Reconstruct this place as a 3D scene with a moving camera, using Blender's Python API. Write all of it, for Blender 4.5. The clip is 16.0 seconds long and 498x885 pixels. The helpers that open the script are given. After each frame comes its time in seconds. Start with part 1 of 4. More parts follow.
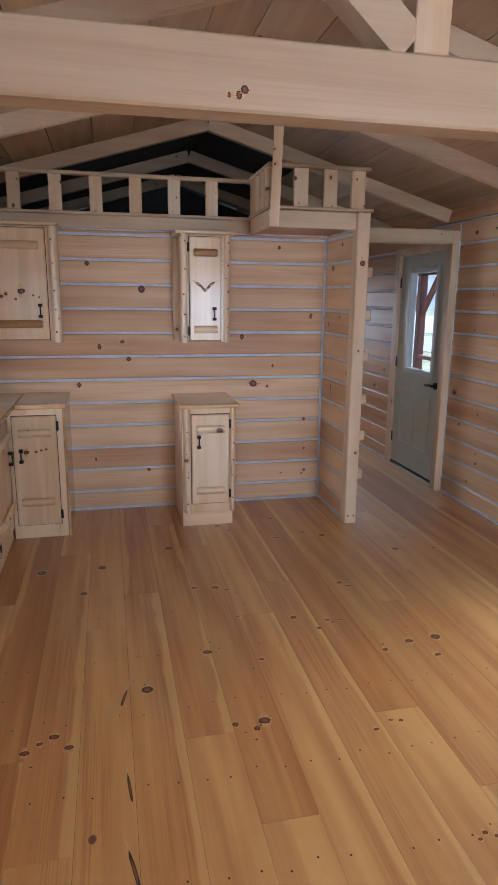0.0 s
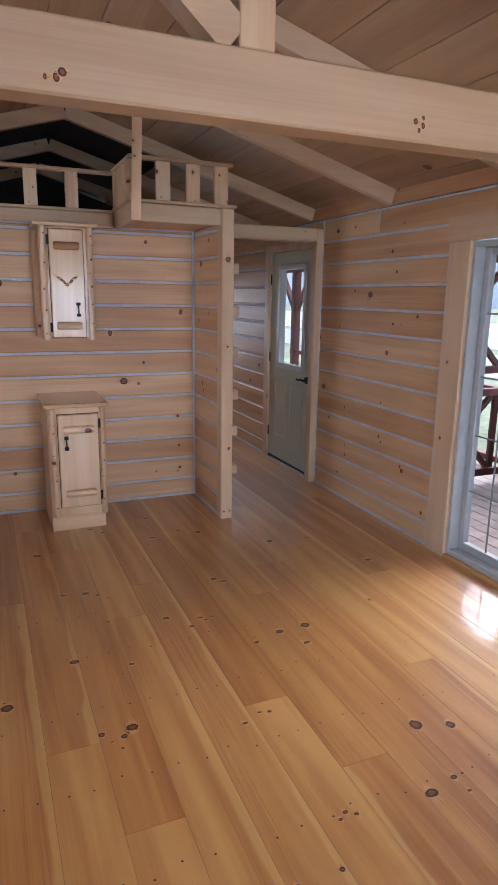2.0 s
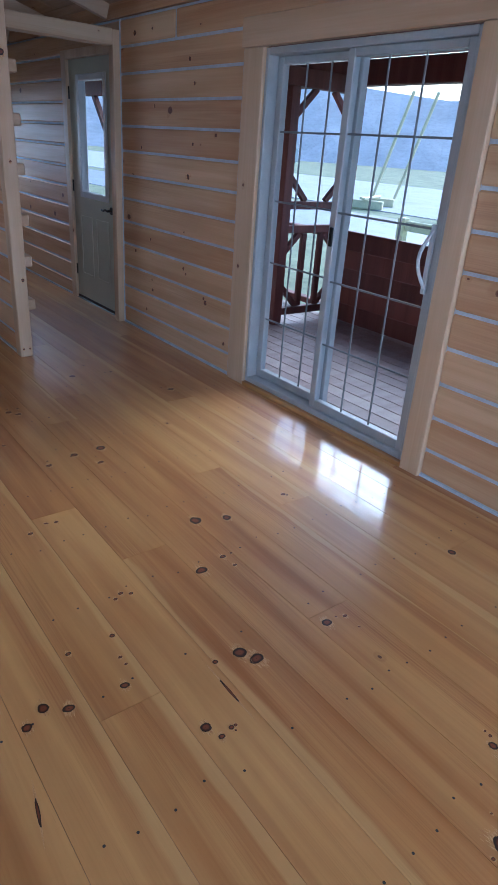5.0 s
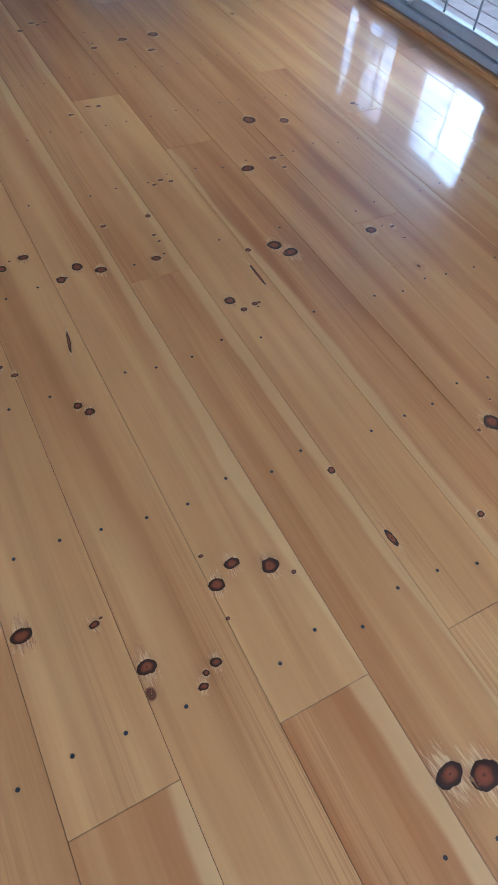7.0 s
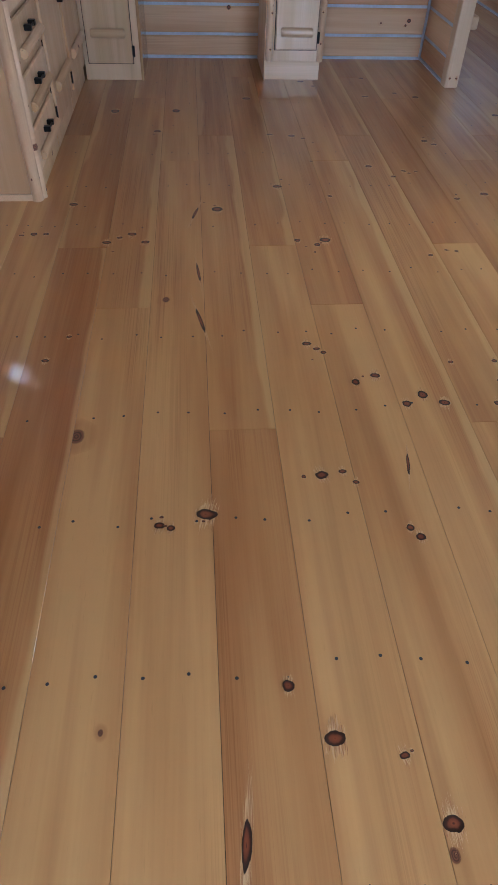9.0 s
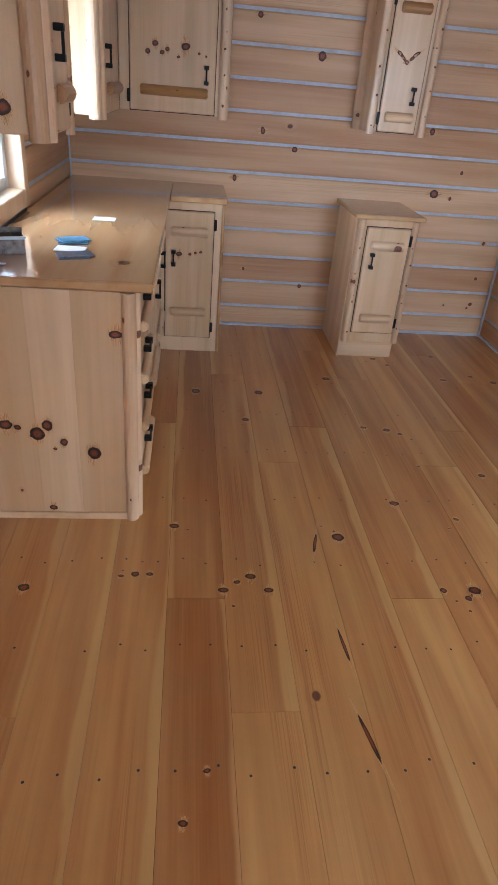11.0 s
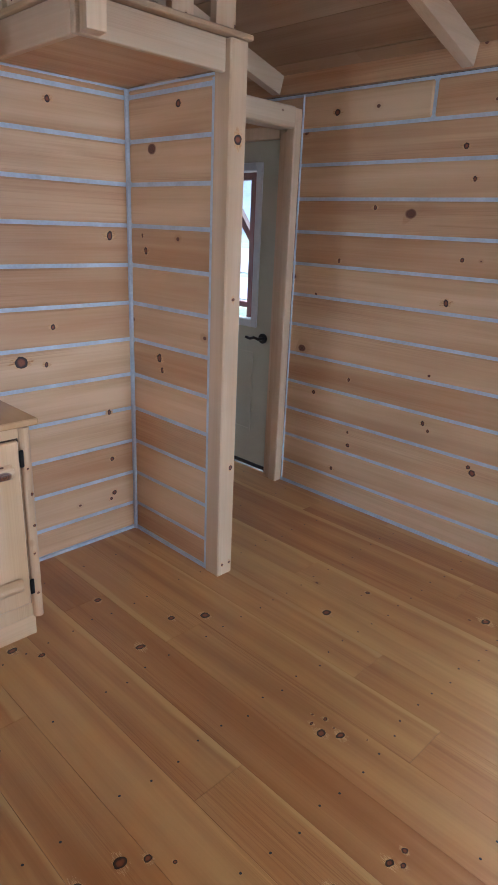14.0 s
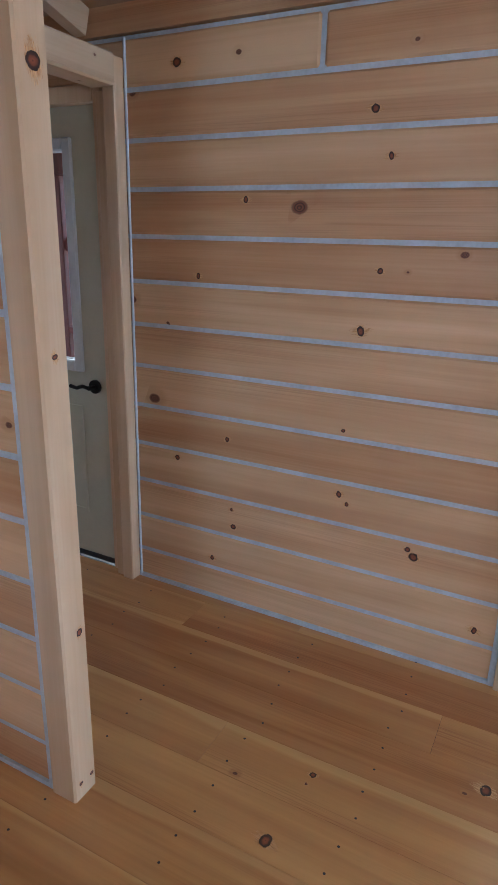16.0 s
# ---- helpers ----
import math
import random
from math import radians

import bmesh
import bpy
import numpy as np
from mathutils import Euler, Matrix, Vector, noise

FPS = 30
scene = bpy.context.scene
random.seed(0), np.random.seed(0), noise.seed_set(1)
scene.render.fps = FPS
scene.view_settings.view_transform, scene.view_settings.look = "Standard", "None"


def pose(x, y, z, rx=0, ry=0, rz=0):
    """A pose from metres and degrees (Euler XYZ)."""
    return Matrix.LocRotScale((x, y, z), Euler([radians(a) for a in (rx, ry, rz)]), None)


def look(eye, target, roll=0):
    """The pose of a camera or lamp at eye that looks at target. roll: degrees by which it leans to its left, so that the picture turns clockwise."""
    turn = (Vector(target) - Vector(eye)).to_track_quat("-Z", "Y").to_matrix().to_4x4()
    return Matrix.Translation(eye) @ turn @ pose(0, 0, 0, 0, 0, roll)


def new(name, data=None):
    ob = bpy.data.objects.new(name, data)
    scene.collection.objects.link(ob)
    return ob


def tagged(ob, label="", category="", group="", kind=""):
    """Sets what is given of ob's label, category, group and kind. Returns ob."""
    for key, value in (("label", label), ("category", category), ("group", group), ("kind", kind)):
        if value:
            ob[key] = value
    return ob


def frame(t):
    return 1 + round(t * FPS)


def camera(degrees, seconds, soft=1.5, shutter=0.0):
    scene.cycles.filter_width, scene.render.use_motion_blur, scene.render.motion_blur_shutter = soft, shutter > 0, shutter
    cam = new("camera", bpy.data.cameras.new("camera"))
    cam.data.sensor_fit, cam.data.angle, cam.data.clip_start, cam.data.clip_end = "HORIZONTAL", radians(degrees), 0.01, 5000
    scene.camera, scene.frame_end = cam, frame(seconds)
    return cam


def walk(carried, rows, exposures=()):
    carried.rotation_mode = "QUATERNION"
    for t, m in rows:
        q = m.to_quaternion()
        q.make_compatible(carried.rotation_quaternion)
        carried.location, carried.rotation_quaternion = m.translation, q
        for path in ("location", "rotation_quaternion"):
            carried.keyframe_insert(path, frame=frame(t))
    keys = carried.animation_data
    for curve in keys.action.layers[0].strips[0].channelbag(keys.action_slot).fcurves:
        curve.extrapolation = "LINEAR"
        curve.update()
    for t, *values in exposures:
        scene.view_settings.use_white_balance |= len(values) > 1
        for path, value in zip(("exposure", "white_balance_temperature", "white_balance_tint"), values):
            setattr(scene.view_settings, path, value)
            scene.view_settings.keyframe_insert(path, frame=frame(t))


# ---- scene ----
cam = camera(43.5, 16.0, 1.1)
PATH = [
    (0, (0.136, 0.312, 1.657), (0.562, 2.214, 1.207), 0.6),
    (0.5, (0.166, 0.309, 1.657), (0.671, 2.192, 1.208), 0.7),
    (1, (0.203, 0.31, 1.659), (0.804, 2.164, 1.211), 0.8),
    (1.5, (0.23, 0.31, 1.658), (0.918, 2.133, 1.207), 0.9),
    (2, (0.264, 0.309, 1.656), (1.024, 2.102, 1.199), 0.9),
    (2.5, (0.311, 0.3, 1.652), (1.148, 2.055, 1.185), 0.9),
    (3, (0.378, 0.288, 1.637), (1.317, 1.989, 1.165), 1.1),
    (3.5, (0.432, 0.268, 1.6), (1.495, 1.89, 1.112), 1.6),
    (4, (0.454, 0.25, 1.584), (1.6, 1.789, 1.02), 1.8),
    (4.2, (0.463, 0.235, 1.575), (1.622, 1.757, 0.992), 1.7),
    (6.3, (0.458, -0.092, 1.258), (1.352, 0.948, -0.197), 9.6),
    (6.5, (0.478, -0.099, 1.233), (1.313, 0.912, -0.278), 9.7),
    (7, (0.501, -0.109, 1.203), (1.166, 0.893, -0.396), 7.1),
    (7.5, (0.479, -0.111, 1.21), (1.031, 0.937, -0.402), 4.5),
    (8, (0.424, -0.098, 1.23), (0.911, 1.029, -0.349), 3.4),
    (8.5, (0.306, -0.055, 1.242), (0.621, 1.225, -0.262), 2.7),
    (8.7, (0.252, -0.044, 1.25), (0.421, 1.294, -0.226), 0.7),
    (10.8, (-0.369, 0.679, 1.549), (-0.29, 2.388, 0.513), 4.4),
    (11, (-0.383, 0.811, 1.538), (-0.174, 2.534, 0.545), 5.0),
    (11.5, (-0.446, 1.156, 1.56), (0.065, 2.888, 0.7), 6.1),
    (12, (-0.396, 1.492, 1.536), (0.317, 3.188, 0.751), 5.4),
    (12.2, (-0.348, 1.587, 1.546), (0.425, 3.264, 0.78), 4.7),
    (12.5, (-0.32, 1.801, 1.567), (0.591, 3.412, 0.808), 5.0),
    (13, (-0.271, 2.124, 1.565), (0.867, 3.605, 0.85), 5.2),
    (13.5, (-0.159, 2.402, 1.565), (1.118, 3.781, 0.883), 4.2),
    (14, (0.048, 2.617, 1.594), (1.401, 3.935, 0.937), 2.4),
    (14.5, (0.238, 2.811, 1.596), (1.724, 3.981, 0.948), 2.4),
    (15, (0.415, 3.073, 1.594), (2.022, 4.084, 0.967), 2.8),
    (15.5, (0.614, 3.311, 1.546), (2.278, 4.232, 0.928), 2.5),
    (16, (0.811, 3.461, 1.569), (2.5, 4.335, 0.95), 1.4),
]
EXPOSURES = [(0.0, 1.7, 5300, 8), (2.0, 1.55, 5500, 12), (4.2, 0.85, 4850, 9), (6.3, 1.42, 4250, 2), (8.3, 1.4, 4400, 3), (10.8, 1.65, 5250, 8), (13.0, 1.95, 4900, 5), (16.0, 1.95, 4900, 4)]
walk(cam, [(t, look(eye, target, roll)) for t, eye, target, roll in PATH], EXPOSURES)

# ---- light: overcast daylight through the openings ----
world = bpy.data.worlds.new("sky")
scene.world = world
world.use_nodes = True
wn = world.node_tree
sky = wn.nodes.new("ShaderNodeTexSky")
sky.sky_type, sky.sun_disc = "NISHITA", False
sky.sun_elevation, sky.sun_rotation = radians(32), radians(76)
sky.air_density, sky.dust_density = 1.0, 4.0
wn.nodes["Background"].inputs["Strength"].default_value = 0.15
wn.links.new(sky.outputs[0], wn.nodes["Background"].inputs["Color"])
sun = new("sun", bpy.data.lights.new("sun", "SUN"))
sun.data.energy, sun.data.angle, sun.data.color = 1.25, radians(55), (1.0, 0.98, 0.96)
sun.matrix_world = look((8, 2, 5.1), (0, 0, 0))


def window_light(name, eye, target, w, h, watts, spread=180):
    """The sky's light, in the opening of a window."""
    lamp = new(name, bpy.data.lights.new(name, "AREA"))
    lamp.data.shape, lamp.data.size, lamp.data.size_y = "RECTANGLE", w, h
    lamp.data.energy, lamp.data.color = watts, (0.9, 0.95, 1.0)
    lamp.data.spread = radians(spread)
    lamp.matrix_world = look(eye, target)
    return lamp


window_light("kitchen_window_daylight", (-1.29, 3.64, 1.4), (0, 3.64, 1.2), 0.5, 0.7, 4.5)
window_light("rear_window_daylight", (1.98, -2.47, 1.45), (1.9, 2, 0.45), 1.5, 1.2, 18, 135)
window_light("side_window_daylight", (-1.29, -1.10, 1.45), (1.6, 0.6, 0.6), 1.1, 1.0, 11, 135)
# this lamp and its window, window_4, are unseen additions that brighten the hall
window_light("added_hall_daylight", (2.46, 8.53, 1.42), (2.40, 6.2, 0.1), 0.7, 0.9, 1.9, 110)


# ---- materials ----
def nodes_of(name, rough=0.6, metal=0.0):
    m = bpy.data.materials.new(name)
    m.use_nodes = True
    nt = m.node_tree
    b = nt.nodes["Principled BSDF"]
    b.inputs["Roughness"].default_value, b.inputs["Metallic"].default_value = rough, metal
    return m, nt, b


def math_node(nt, op, a, b=None, clamp=False):
    n = nt.nodes.new("ShaderNodeMath")
    n.operation, n.use_clamp = op, clamp
    for i, v in enumerate((a, b)):
        if v is None:
            continue
        if isinstance(v, (int, float)):
            n.inputs[i].default_value = v
        else:
            nt.links.new(v, n.inputs[i])
    return n.outputs[0]


def ramp(nt, fac, stops):
    r = nt.nodes.new("ShaderNodeValToRGB")
    el = r.color_ramp.elements
    while len(el) < len(stops):
        el.new(0.5)
    for e, (p, c) in zip(el, stops):
        e.position, e.color = p, (*c, 1)
    nt.links.new(fac, r.inputs[0])
    return r.outputs[0]


def mix(nt, fac, a, b, how="MIX"):
    n = nt.nodes.new("ShaderNodeMix")
    n.data_type, n.blend_type = "RGBA", how
    for i, v in ((0, fac), (6, a), (7, b)):
        if isinstance(v, tuple):
            n.inputs[i].default_value = (*v, 1)
        elif isinstance(v, (int, float)):
            n.inputs[i].default_value = v
        else:
            nt.links.new(v, n.inputs[i])
    return n.outputs[2]


def wood(name, axis, pale, deep, rough=0.5, knots=0.16, cell=7.0, coat=0.0, island=False, vary=0.45, bump=0.12, knot=(0.075, 0.026, 0.012), streak=0.35, grain=0.2, figure=0.0, sap=0.0):
    """Pine: fine grain along an axis, broad streaks, growth rings that bend round scattered dark knots."""
    m, nt, bsdf = nodes_of(name, rough)
    tc = nt.nodes.new("ShaderNodeTexCoord")
    if island:
        rnd = nt.nodes.new("ShaderNodeNewGeometry").outputs["Random Per Island"]
    else:
        rnd = nt.nodes.new("ShaderNodeObjectInfo").outputs["Random"]
    shift = nt.nodes.new("ShaderNodeVectorMath")
    shift.operation = "MULTIPLY_ADD"
    comb = nt.nodes.new("ShaderNodeCombineXYZ")
    for i in range(3):
        nt.links.new(rnd, comb.inputs[i])
    nt.links.new(comb.outputs[0], shift.inputs[0])
    shift.inputs[1].default_value = (37.0, 53.0, 71.0)
    nt.links.new(tc.outputs["Object"], shift.inputs[2])
    p = shift.outputs[0]

    def stretched(across, along):
        mp = nt.nodes.new("ShaderNodeMapping")
        s = [across] * 3
        s[axis] = along
        mp.inputs["Scale"].default_value = s
        nt.links.new(p, mp.inputs["Vector"])
        return mp.outputs[0]

    def noise_of(vec, detail=4.0, scale=1.0, dist=0.0):
        n = nt.nodes.new("ShaderNodeTexNoise")
        n.inputs["Scale"].default_value, n.inputs["Detail"].default_value, n.inputs["Distortion"].default_value = scale, detail, dist
        nt.links.new(vec, n.inputs["Vector"])
        return n.outputs["Fac"]

    # knots: a few cells of a Voronoi pattern carry one
    vo = nt.nodes.new("ShaderNodeTexVoronoi")
    vo.voronoi_dimensions = "2D"
    vo.inputs["Scale"].default_value = cell
    xyz = nt.nodes.new("ShaderNodeSeparateXYZ")
    nt.links.new(p, xyz.inputs[0])
    flat = nt.nodes.new("ShaderNodeCombineXYZ")
    nt.links.new(math_node(nt, "MULTIPLY", xyz.outputs[axis], 0.75), flat.inputs[0])
    nt.links.new(math_node(nt, "ADD", xyz.outputs[(axis + 1) % 3], xyz.outputs[(axis + 2) % 3]), flat.inputs[1])
    nt.links.new(flat.outputs[0], vo.inputs["Vector"])
    sep = nt.nodes.new("ShaderNodeSeparateColor")
    nt.links.new(vo.outputs["Color"], sep.inputs[0])
    has = math_node(nt, "LESS_THAN", sep.outputs[0], knots)
    size = math_node(nt, "MULTIPLY_ADD", math_node(nt, "POWER", sep.outputs[1], 2.0), 0.12)
    nt.nodes[-1].inputs[2].default_value = 0.035
    wob = noise_of(stretched(30, 30), 2)
    dist = math_node(nt, "ADD", vo.outputs["Distance"], math_node(nt, "MULTIPLY", math_node(nt, "SUBTRACT", wob, 0.5), 0.07))
    ratio = math_node(nt, "DIVIDE", dist, size)
    core = math_node(nt, "MULTIPLY", math_node(nt, "SUBTRACT", 1.25, ratio, True), has)
    core = math_node(nt, "MULTIPLY", core, 3.2, True)
    halo = math_node(nt, "MULTIPLY", math_node(nt, "SUBTRACT", 1.0, math_node(nt, "MULTIPLY", ratio, 0.3), True), has)
    # grain
    fine = noise_of(stretched(110, 2.6), 5, 1, 0.3)
    broad = noise_of(stretched(9, 0.55), 3, 1, 0.8)
    wave = nt.nodes.new("ShaderNodeTexWave")
    wave.bands_direction = "DIAGONAL"
    wave.inputs["Scale"].default_value, wave.inputs["Distortion"].default_value = 1.0, 9.0
    wave.inputs["Detail"].default_value, wave.inputs["Detail Scale"].default_value = 2.0, 0.8
    nt.links.new(stretched(3.2, 0.3), wave.inputs["Vector"])
    nt.links.new(math_node(nt, "MULTIPLY", halo, 7.0), wave.inputs["Phase Offset"])
    f = math_node(nt, "ADD", math_node(nt, "ADD", math_node(nt, "MULTIPLY", fine, grain), 0.5 * (0.36 - grain)), math_node(nt, "MULTIPLY", broad, 0.74))
    f = math_node(nt, "ADD", f, math_node(nt, "MULTIPLY", wave.outputs["Fac"], 0.12))
    f = math_node(nt, "ADD", f, math_node(nt, "MULTIPLY", math_node(nt, "SUBTRACT", rnd, 0.5), vary))
    col = ramp(nt, f, [(0.36, pale), (0.60, tuple(0.5 * (a + b) for a, b in zip(pale, deep))), (0.86, deep)])
    band = noise_of(stretched(11, 0.36), 3, 1, 0.9)
    dark = math_node(nt, "MULTIPLY", math_node(nt, "SUBTRACT", band, 0.56, True), 6.0 * streak, True)
    light = math_node(nt, "MULTIPLY", math_node(nt, "SUBTRACT", 0.41, band, True), 6.0 * streak, True)
    col = mix(nt, dark, col, tuple(0.72 * c for c in deep))
    col = mix(nt, light, col, tuple(min(1.0, 1.22 * c) for c in pale))
    col = mix(nt, math_node(nt, "MULTIPLY", math_node(nt, "MULTIPLY", halo, broad), 0.9), col, tuple(0.8 * c for c in deep))
    if figure:
        # bundles of thin late-wood lines, here and there
        where = math_node(nt, "MULTIPLY", math_node(nt, "SUBTRACT", noise_of(stretched(5.5, 0.5), 2, 1, 0.6), 0.47, True), 5.0, True)
        lines = math_node(nt, "MULTIPLY", math_node(nt, "SUBTRACT", noise_of(stretched(230, 1.6), 2, 1, 0.7), 0.47, True), 6.0, True)
        warm = tuple(c * k for c, k in zip(deep, (0.92, 0.70, 0.55)))
        col = mix(nt, math_node(nt, "MULTIPLY", where, 0.35 * figure), col, warm)
        col = mix(nt, math_node(nt, "MULTIPLY", math_node(nt, "MULTIPLY", where, lines), figure), col, tuple(0.62 * c for c in warm))
        specks = math_node(nt, "MULTIPLY", math_node(nt, "SUBTRACT", noise_of(stretched(260, 22), 2), 0.66, True), 5.0, True)
        col = mix(nt, math_node(nt, "MULTIPLY", specks, 0.5 * figure), col, tuple(0.5 * c for c in deep))
    if sap:
        # pale sapwood along one edge of some boards
        own = nt.nodes.new("ShaderNodeSeparateXYZ")
        nt.links.new(tc.outputs["Object"], own.inputs[0])
        hand = math_node(nt, "SIGN", math_node(nt, "SUBTRACT", math_node(nt, "FRACT", math_node(nt, "MULTIPLY", rnd, 7.3)), 0.5))
        reach = math_node(nt, "ADD", math_node(nt, "MULTIPLY", own.outputs[0], hand), math_node(nt, "MULTIPLY", math_node(nt, "SUBTRACT", noise_of(stretched(4, 0.9), 3, 1, 0.4), 0.5), 0.13))
        edge = math_node(nt, "MULTIPLY", math_node(nt, "SUBTRACT", reach, 0.066, True), 90.0, True)
        edge = math_node(nt, "MULTIPLY", edge, math_node(nt, "GREATER_THAN", math_node(nt, "FRACT", math_node(nt, "MULTIPLY", rnd, 3.7)), 0.35))
        col = mix(nt, math_node(nt, "MULTIPLY", edge, sap), col, tuple(min(1.0, c * k) for c, k in zip(pale, (1.12, 1.28, 1.5))))
    rings = math_node(nt, "MULTIPLY_ADD", math_node(nt, "SINE", math_node(nt, "MULTIPLY", ratio, 16.0)), 0.5)
    nt.nodes[-1].inputs[2].default_value = 0.5
    kc = mix(nt, rings, knot, tuple(2.6 * c for c in knot))
    col = mix(nt, core, col, kc)
    nt.links.new(col, bsdf.inputs["Base Color"])
    r = math_node(nt, "MULTIPLY_ADD", fine, 0.22 if bump else 0.0)
    nt.nodes[-1].inputs[2].default_value = rough - 0.11
    nt.links.new(r, bsdf.inputs["Roughness"])
    bp = nt.nodes.new("ShaderNodeBump")
    bp.inputs["Strength"].default_value, bp.inputs["Distance"].default_value = bump, 0.004
    nt.links.new(math_node(nt, "SUBTRACT", f, math_node(nt, "MULTIPLY", core, 0.4)), bp.inputs["Height"])
    nt.links.new(bp.outputs[0], bsdf.inputs["Normal"])
    if coat:
        bsdf.inputs["Coat Weight"].default_value, bsdf.inputs["Coat Roughness"].default_value = coat, 0.09
        # boards a little cupped and uneven under the varnish
        wavy = nt.nodes.new("ShaderNodeBump")
        wavy.inputs["Strength"].default_value, wavy.inputs["Distance"].default_value = 0.35, 0.004
        nt.links.new(noise_of(stretched(9, 2.2), 2), wavy.inputs["Height"])
        nt.links.new(wavy.outputs[0], bsdf.inputs["Coat Normal"])
    return m


def plain(name, colour, rough=0.5, metal=0.0, spread=0.25, scale=14.0, bump=0.1):
    """Paint, sealant or metal with blotches at two scales."""
    m, nt, bsdf = nodes_of(name, rough, metal)
    tc = nt.nodes.new("ShaderNodeTexCoord")
    out = []
    for s, d in ((scale, 3.0), (scale * 9, 4.0)):
        n = nt.nodes.new("ShaderNodeTexNoise")
        n.inputs["Scale"].default_value, n.inputs["Detail"].default_value = s, d
        nt.links.new(tc.outputs["Object"], n.inputs["Vector"])
        out.append(n.outputs["Fac"])
    f = math_node(nt, "ADD", math_node(nt, "MULTIPLY", out[0], 0.6), math_node(nt, "MULTIPLY", out[1], 0.4))
    col = ramp(nt, f, [(0.3, tuple(c * (1 - spread) for c in colour)), (0.7, tuple(min(1, c * (1 + spread * 0.5)) for c in colour))])
    nt.links.new(col, bsdf.inputs["Base Color"])
    bp = nt.nodes.new("ShaderNodeBump")
    bp.inputs["Strength"].default_value, bp.inputs["Distance"].default_value = bump, 0.003
    nt.links.new(f, bp.inputs["Height"])
    nt.links.new(bp.outputs[0], bsdf.inputs["Normal"])
    return m


PALE, DEEP = (0.70, 0.465, 0.265), (0.48, 0.255, 0.115)
log_x = wood("pine_log_x", 0, PALE, DEEP, 0.5, 0.035, 7.5, vary=0.40, streak=0.2, figure=0.28, bump=0.14)
log_y = wood("pine_log_y", 1, PALE, DEEP, 0.5, 0.035, 7.5, vary=0.40, streak=0.2, figure=0.28, bump=0.14)
floor_wood = wood("varnished_pine_floor", 1, (0.63, 0.35, 0.12), (0.37, 0.145, 0.038), 0.38, 0.012, 8.0, coat=1.0, vary=0.30, streak=0.32, grain=0.16, bump=0.05, figure=0.42, sap=0.5)
ceil_wood = wood("pine_ceiling", 1, (0.43, 0.285, 0.165), (0.29, 0.17, 0.085), 0.6, 0.10, 5.0, island=True, vary=0.3, streak=0.15, figure=0.2)
beam_x = wood("pine_beam_x", 0, (0.57, 0.42, 0.275), (0.43, 0.28, 0.16), 0.55, 0.02, 9.0, grain=0.22, streak=0.15, figure=0.15)
beam_y = wood("pine_beam_y", 1, (0.66, 0.47, 0.31), (0.50, 0.32, 0.18), 0.55, 0.06, 9.0)
beam_z = wood("pine_post_z", 2, (0.70, 0.53, 0.36), (0.54, 0.36, 0.21), 0.5, 0.08, 8.0)
cab_z = wood("clear_pine_z", 2, (0.75, 0.54, 0.33), (0.57, 0.36, 0.18), 0.36, 0.05, 8.0, coat=0.3, grain=0.12, bump=0.05, figure=0.16)
cab_x = wood("clear_pine_x", 0, (0.75, 0.54, 0.33), (0.57, 0.36, 0.18), 0.36, 0.04, 9.0, coat=0.3, grain=0.12, bump=0.05, figure=0.16)
pole_z = wood("peeled_pole_z", 2, (0.74, 0.55, 0.36), (0.55, 0.34, 0.18), 0.4, 0.34, 15.0, coat=0.2)
amber_x = wood("dark_pole_x", 0, (0.50, 0.28, 0.10), (0.30, 0.14, 0.045), 0.35, 0.08, 14.0, coat=0.3, figure=0.5)
top_y = wood("counter_pine", 1, (0.62, 0.40, 0.20), (0.45, 0.24, 0.10), 0.3, 0.05, 8.0, coat=0.7, bump=0.0, streak=0.05, grain=0.0)
porch_wood = wood("red_stained_wood", 2, (0.20, 0.062, 0.045), (0.10, 0.028, 0.022), 0.6, 0.05, 6.0)
deck_wood = wood("porch_deck_wood", 0, (0.42, 0.335, 0.31), (0.29, 0.22, 0.20), 0.55, 0.03, 6.0)
chink = plain("grey_chinking", (0.53, 0.59, 0.67), 0.7, spread=0.25, scale=9, bump=0.25)
black_iron = plain("black_iron", (0.012, 0.011, 0.01), 0.45, 0.6)
vinyl = plain("white_vinyl", (0.58, 0.61, 0.64), 0.35, spread=0.05)
# white patio door vinyl and grilles, backlit shade put into their grey
vinyl_backlit = plain("backlit_white_vinyl", (0.40, 0.41, 0.42), 0.4, spread=0.08)
grille_backlit = plain("backlit_white_grille", (0.24, 0.25, 0.26), 0.4, spread=0.08)
sage = plain("sage_green_paint", (0.50, 0.50, 0.40), 0.45, spread=0.06, scale=5)
# plate colour that stands in for the shade in cabinet door gaps
gap_shade = plain("door_gap_shade", (0.06, 0.03, 0.015), 0.8)
rubber = plain("dark_sweep", (0.02, 0.02, 0.02), 0.7)


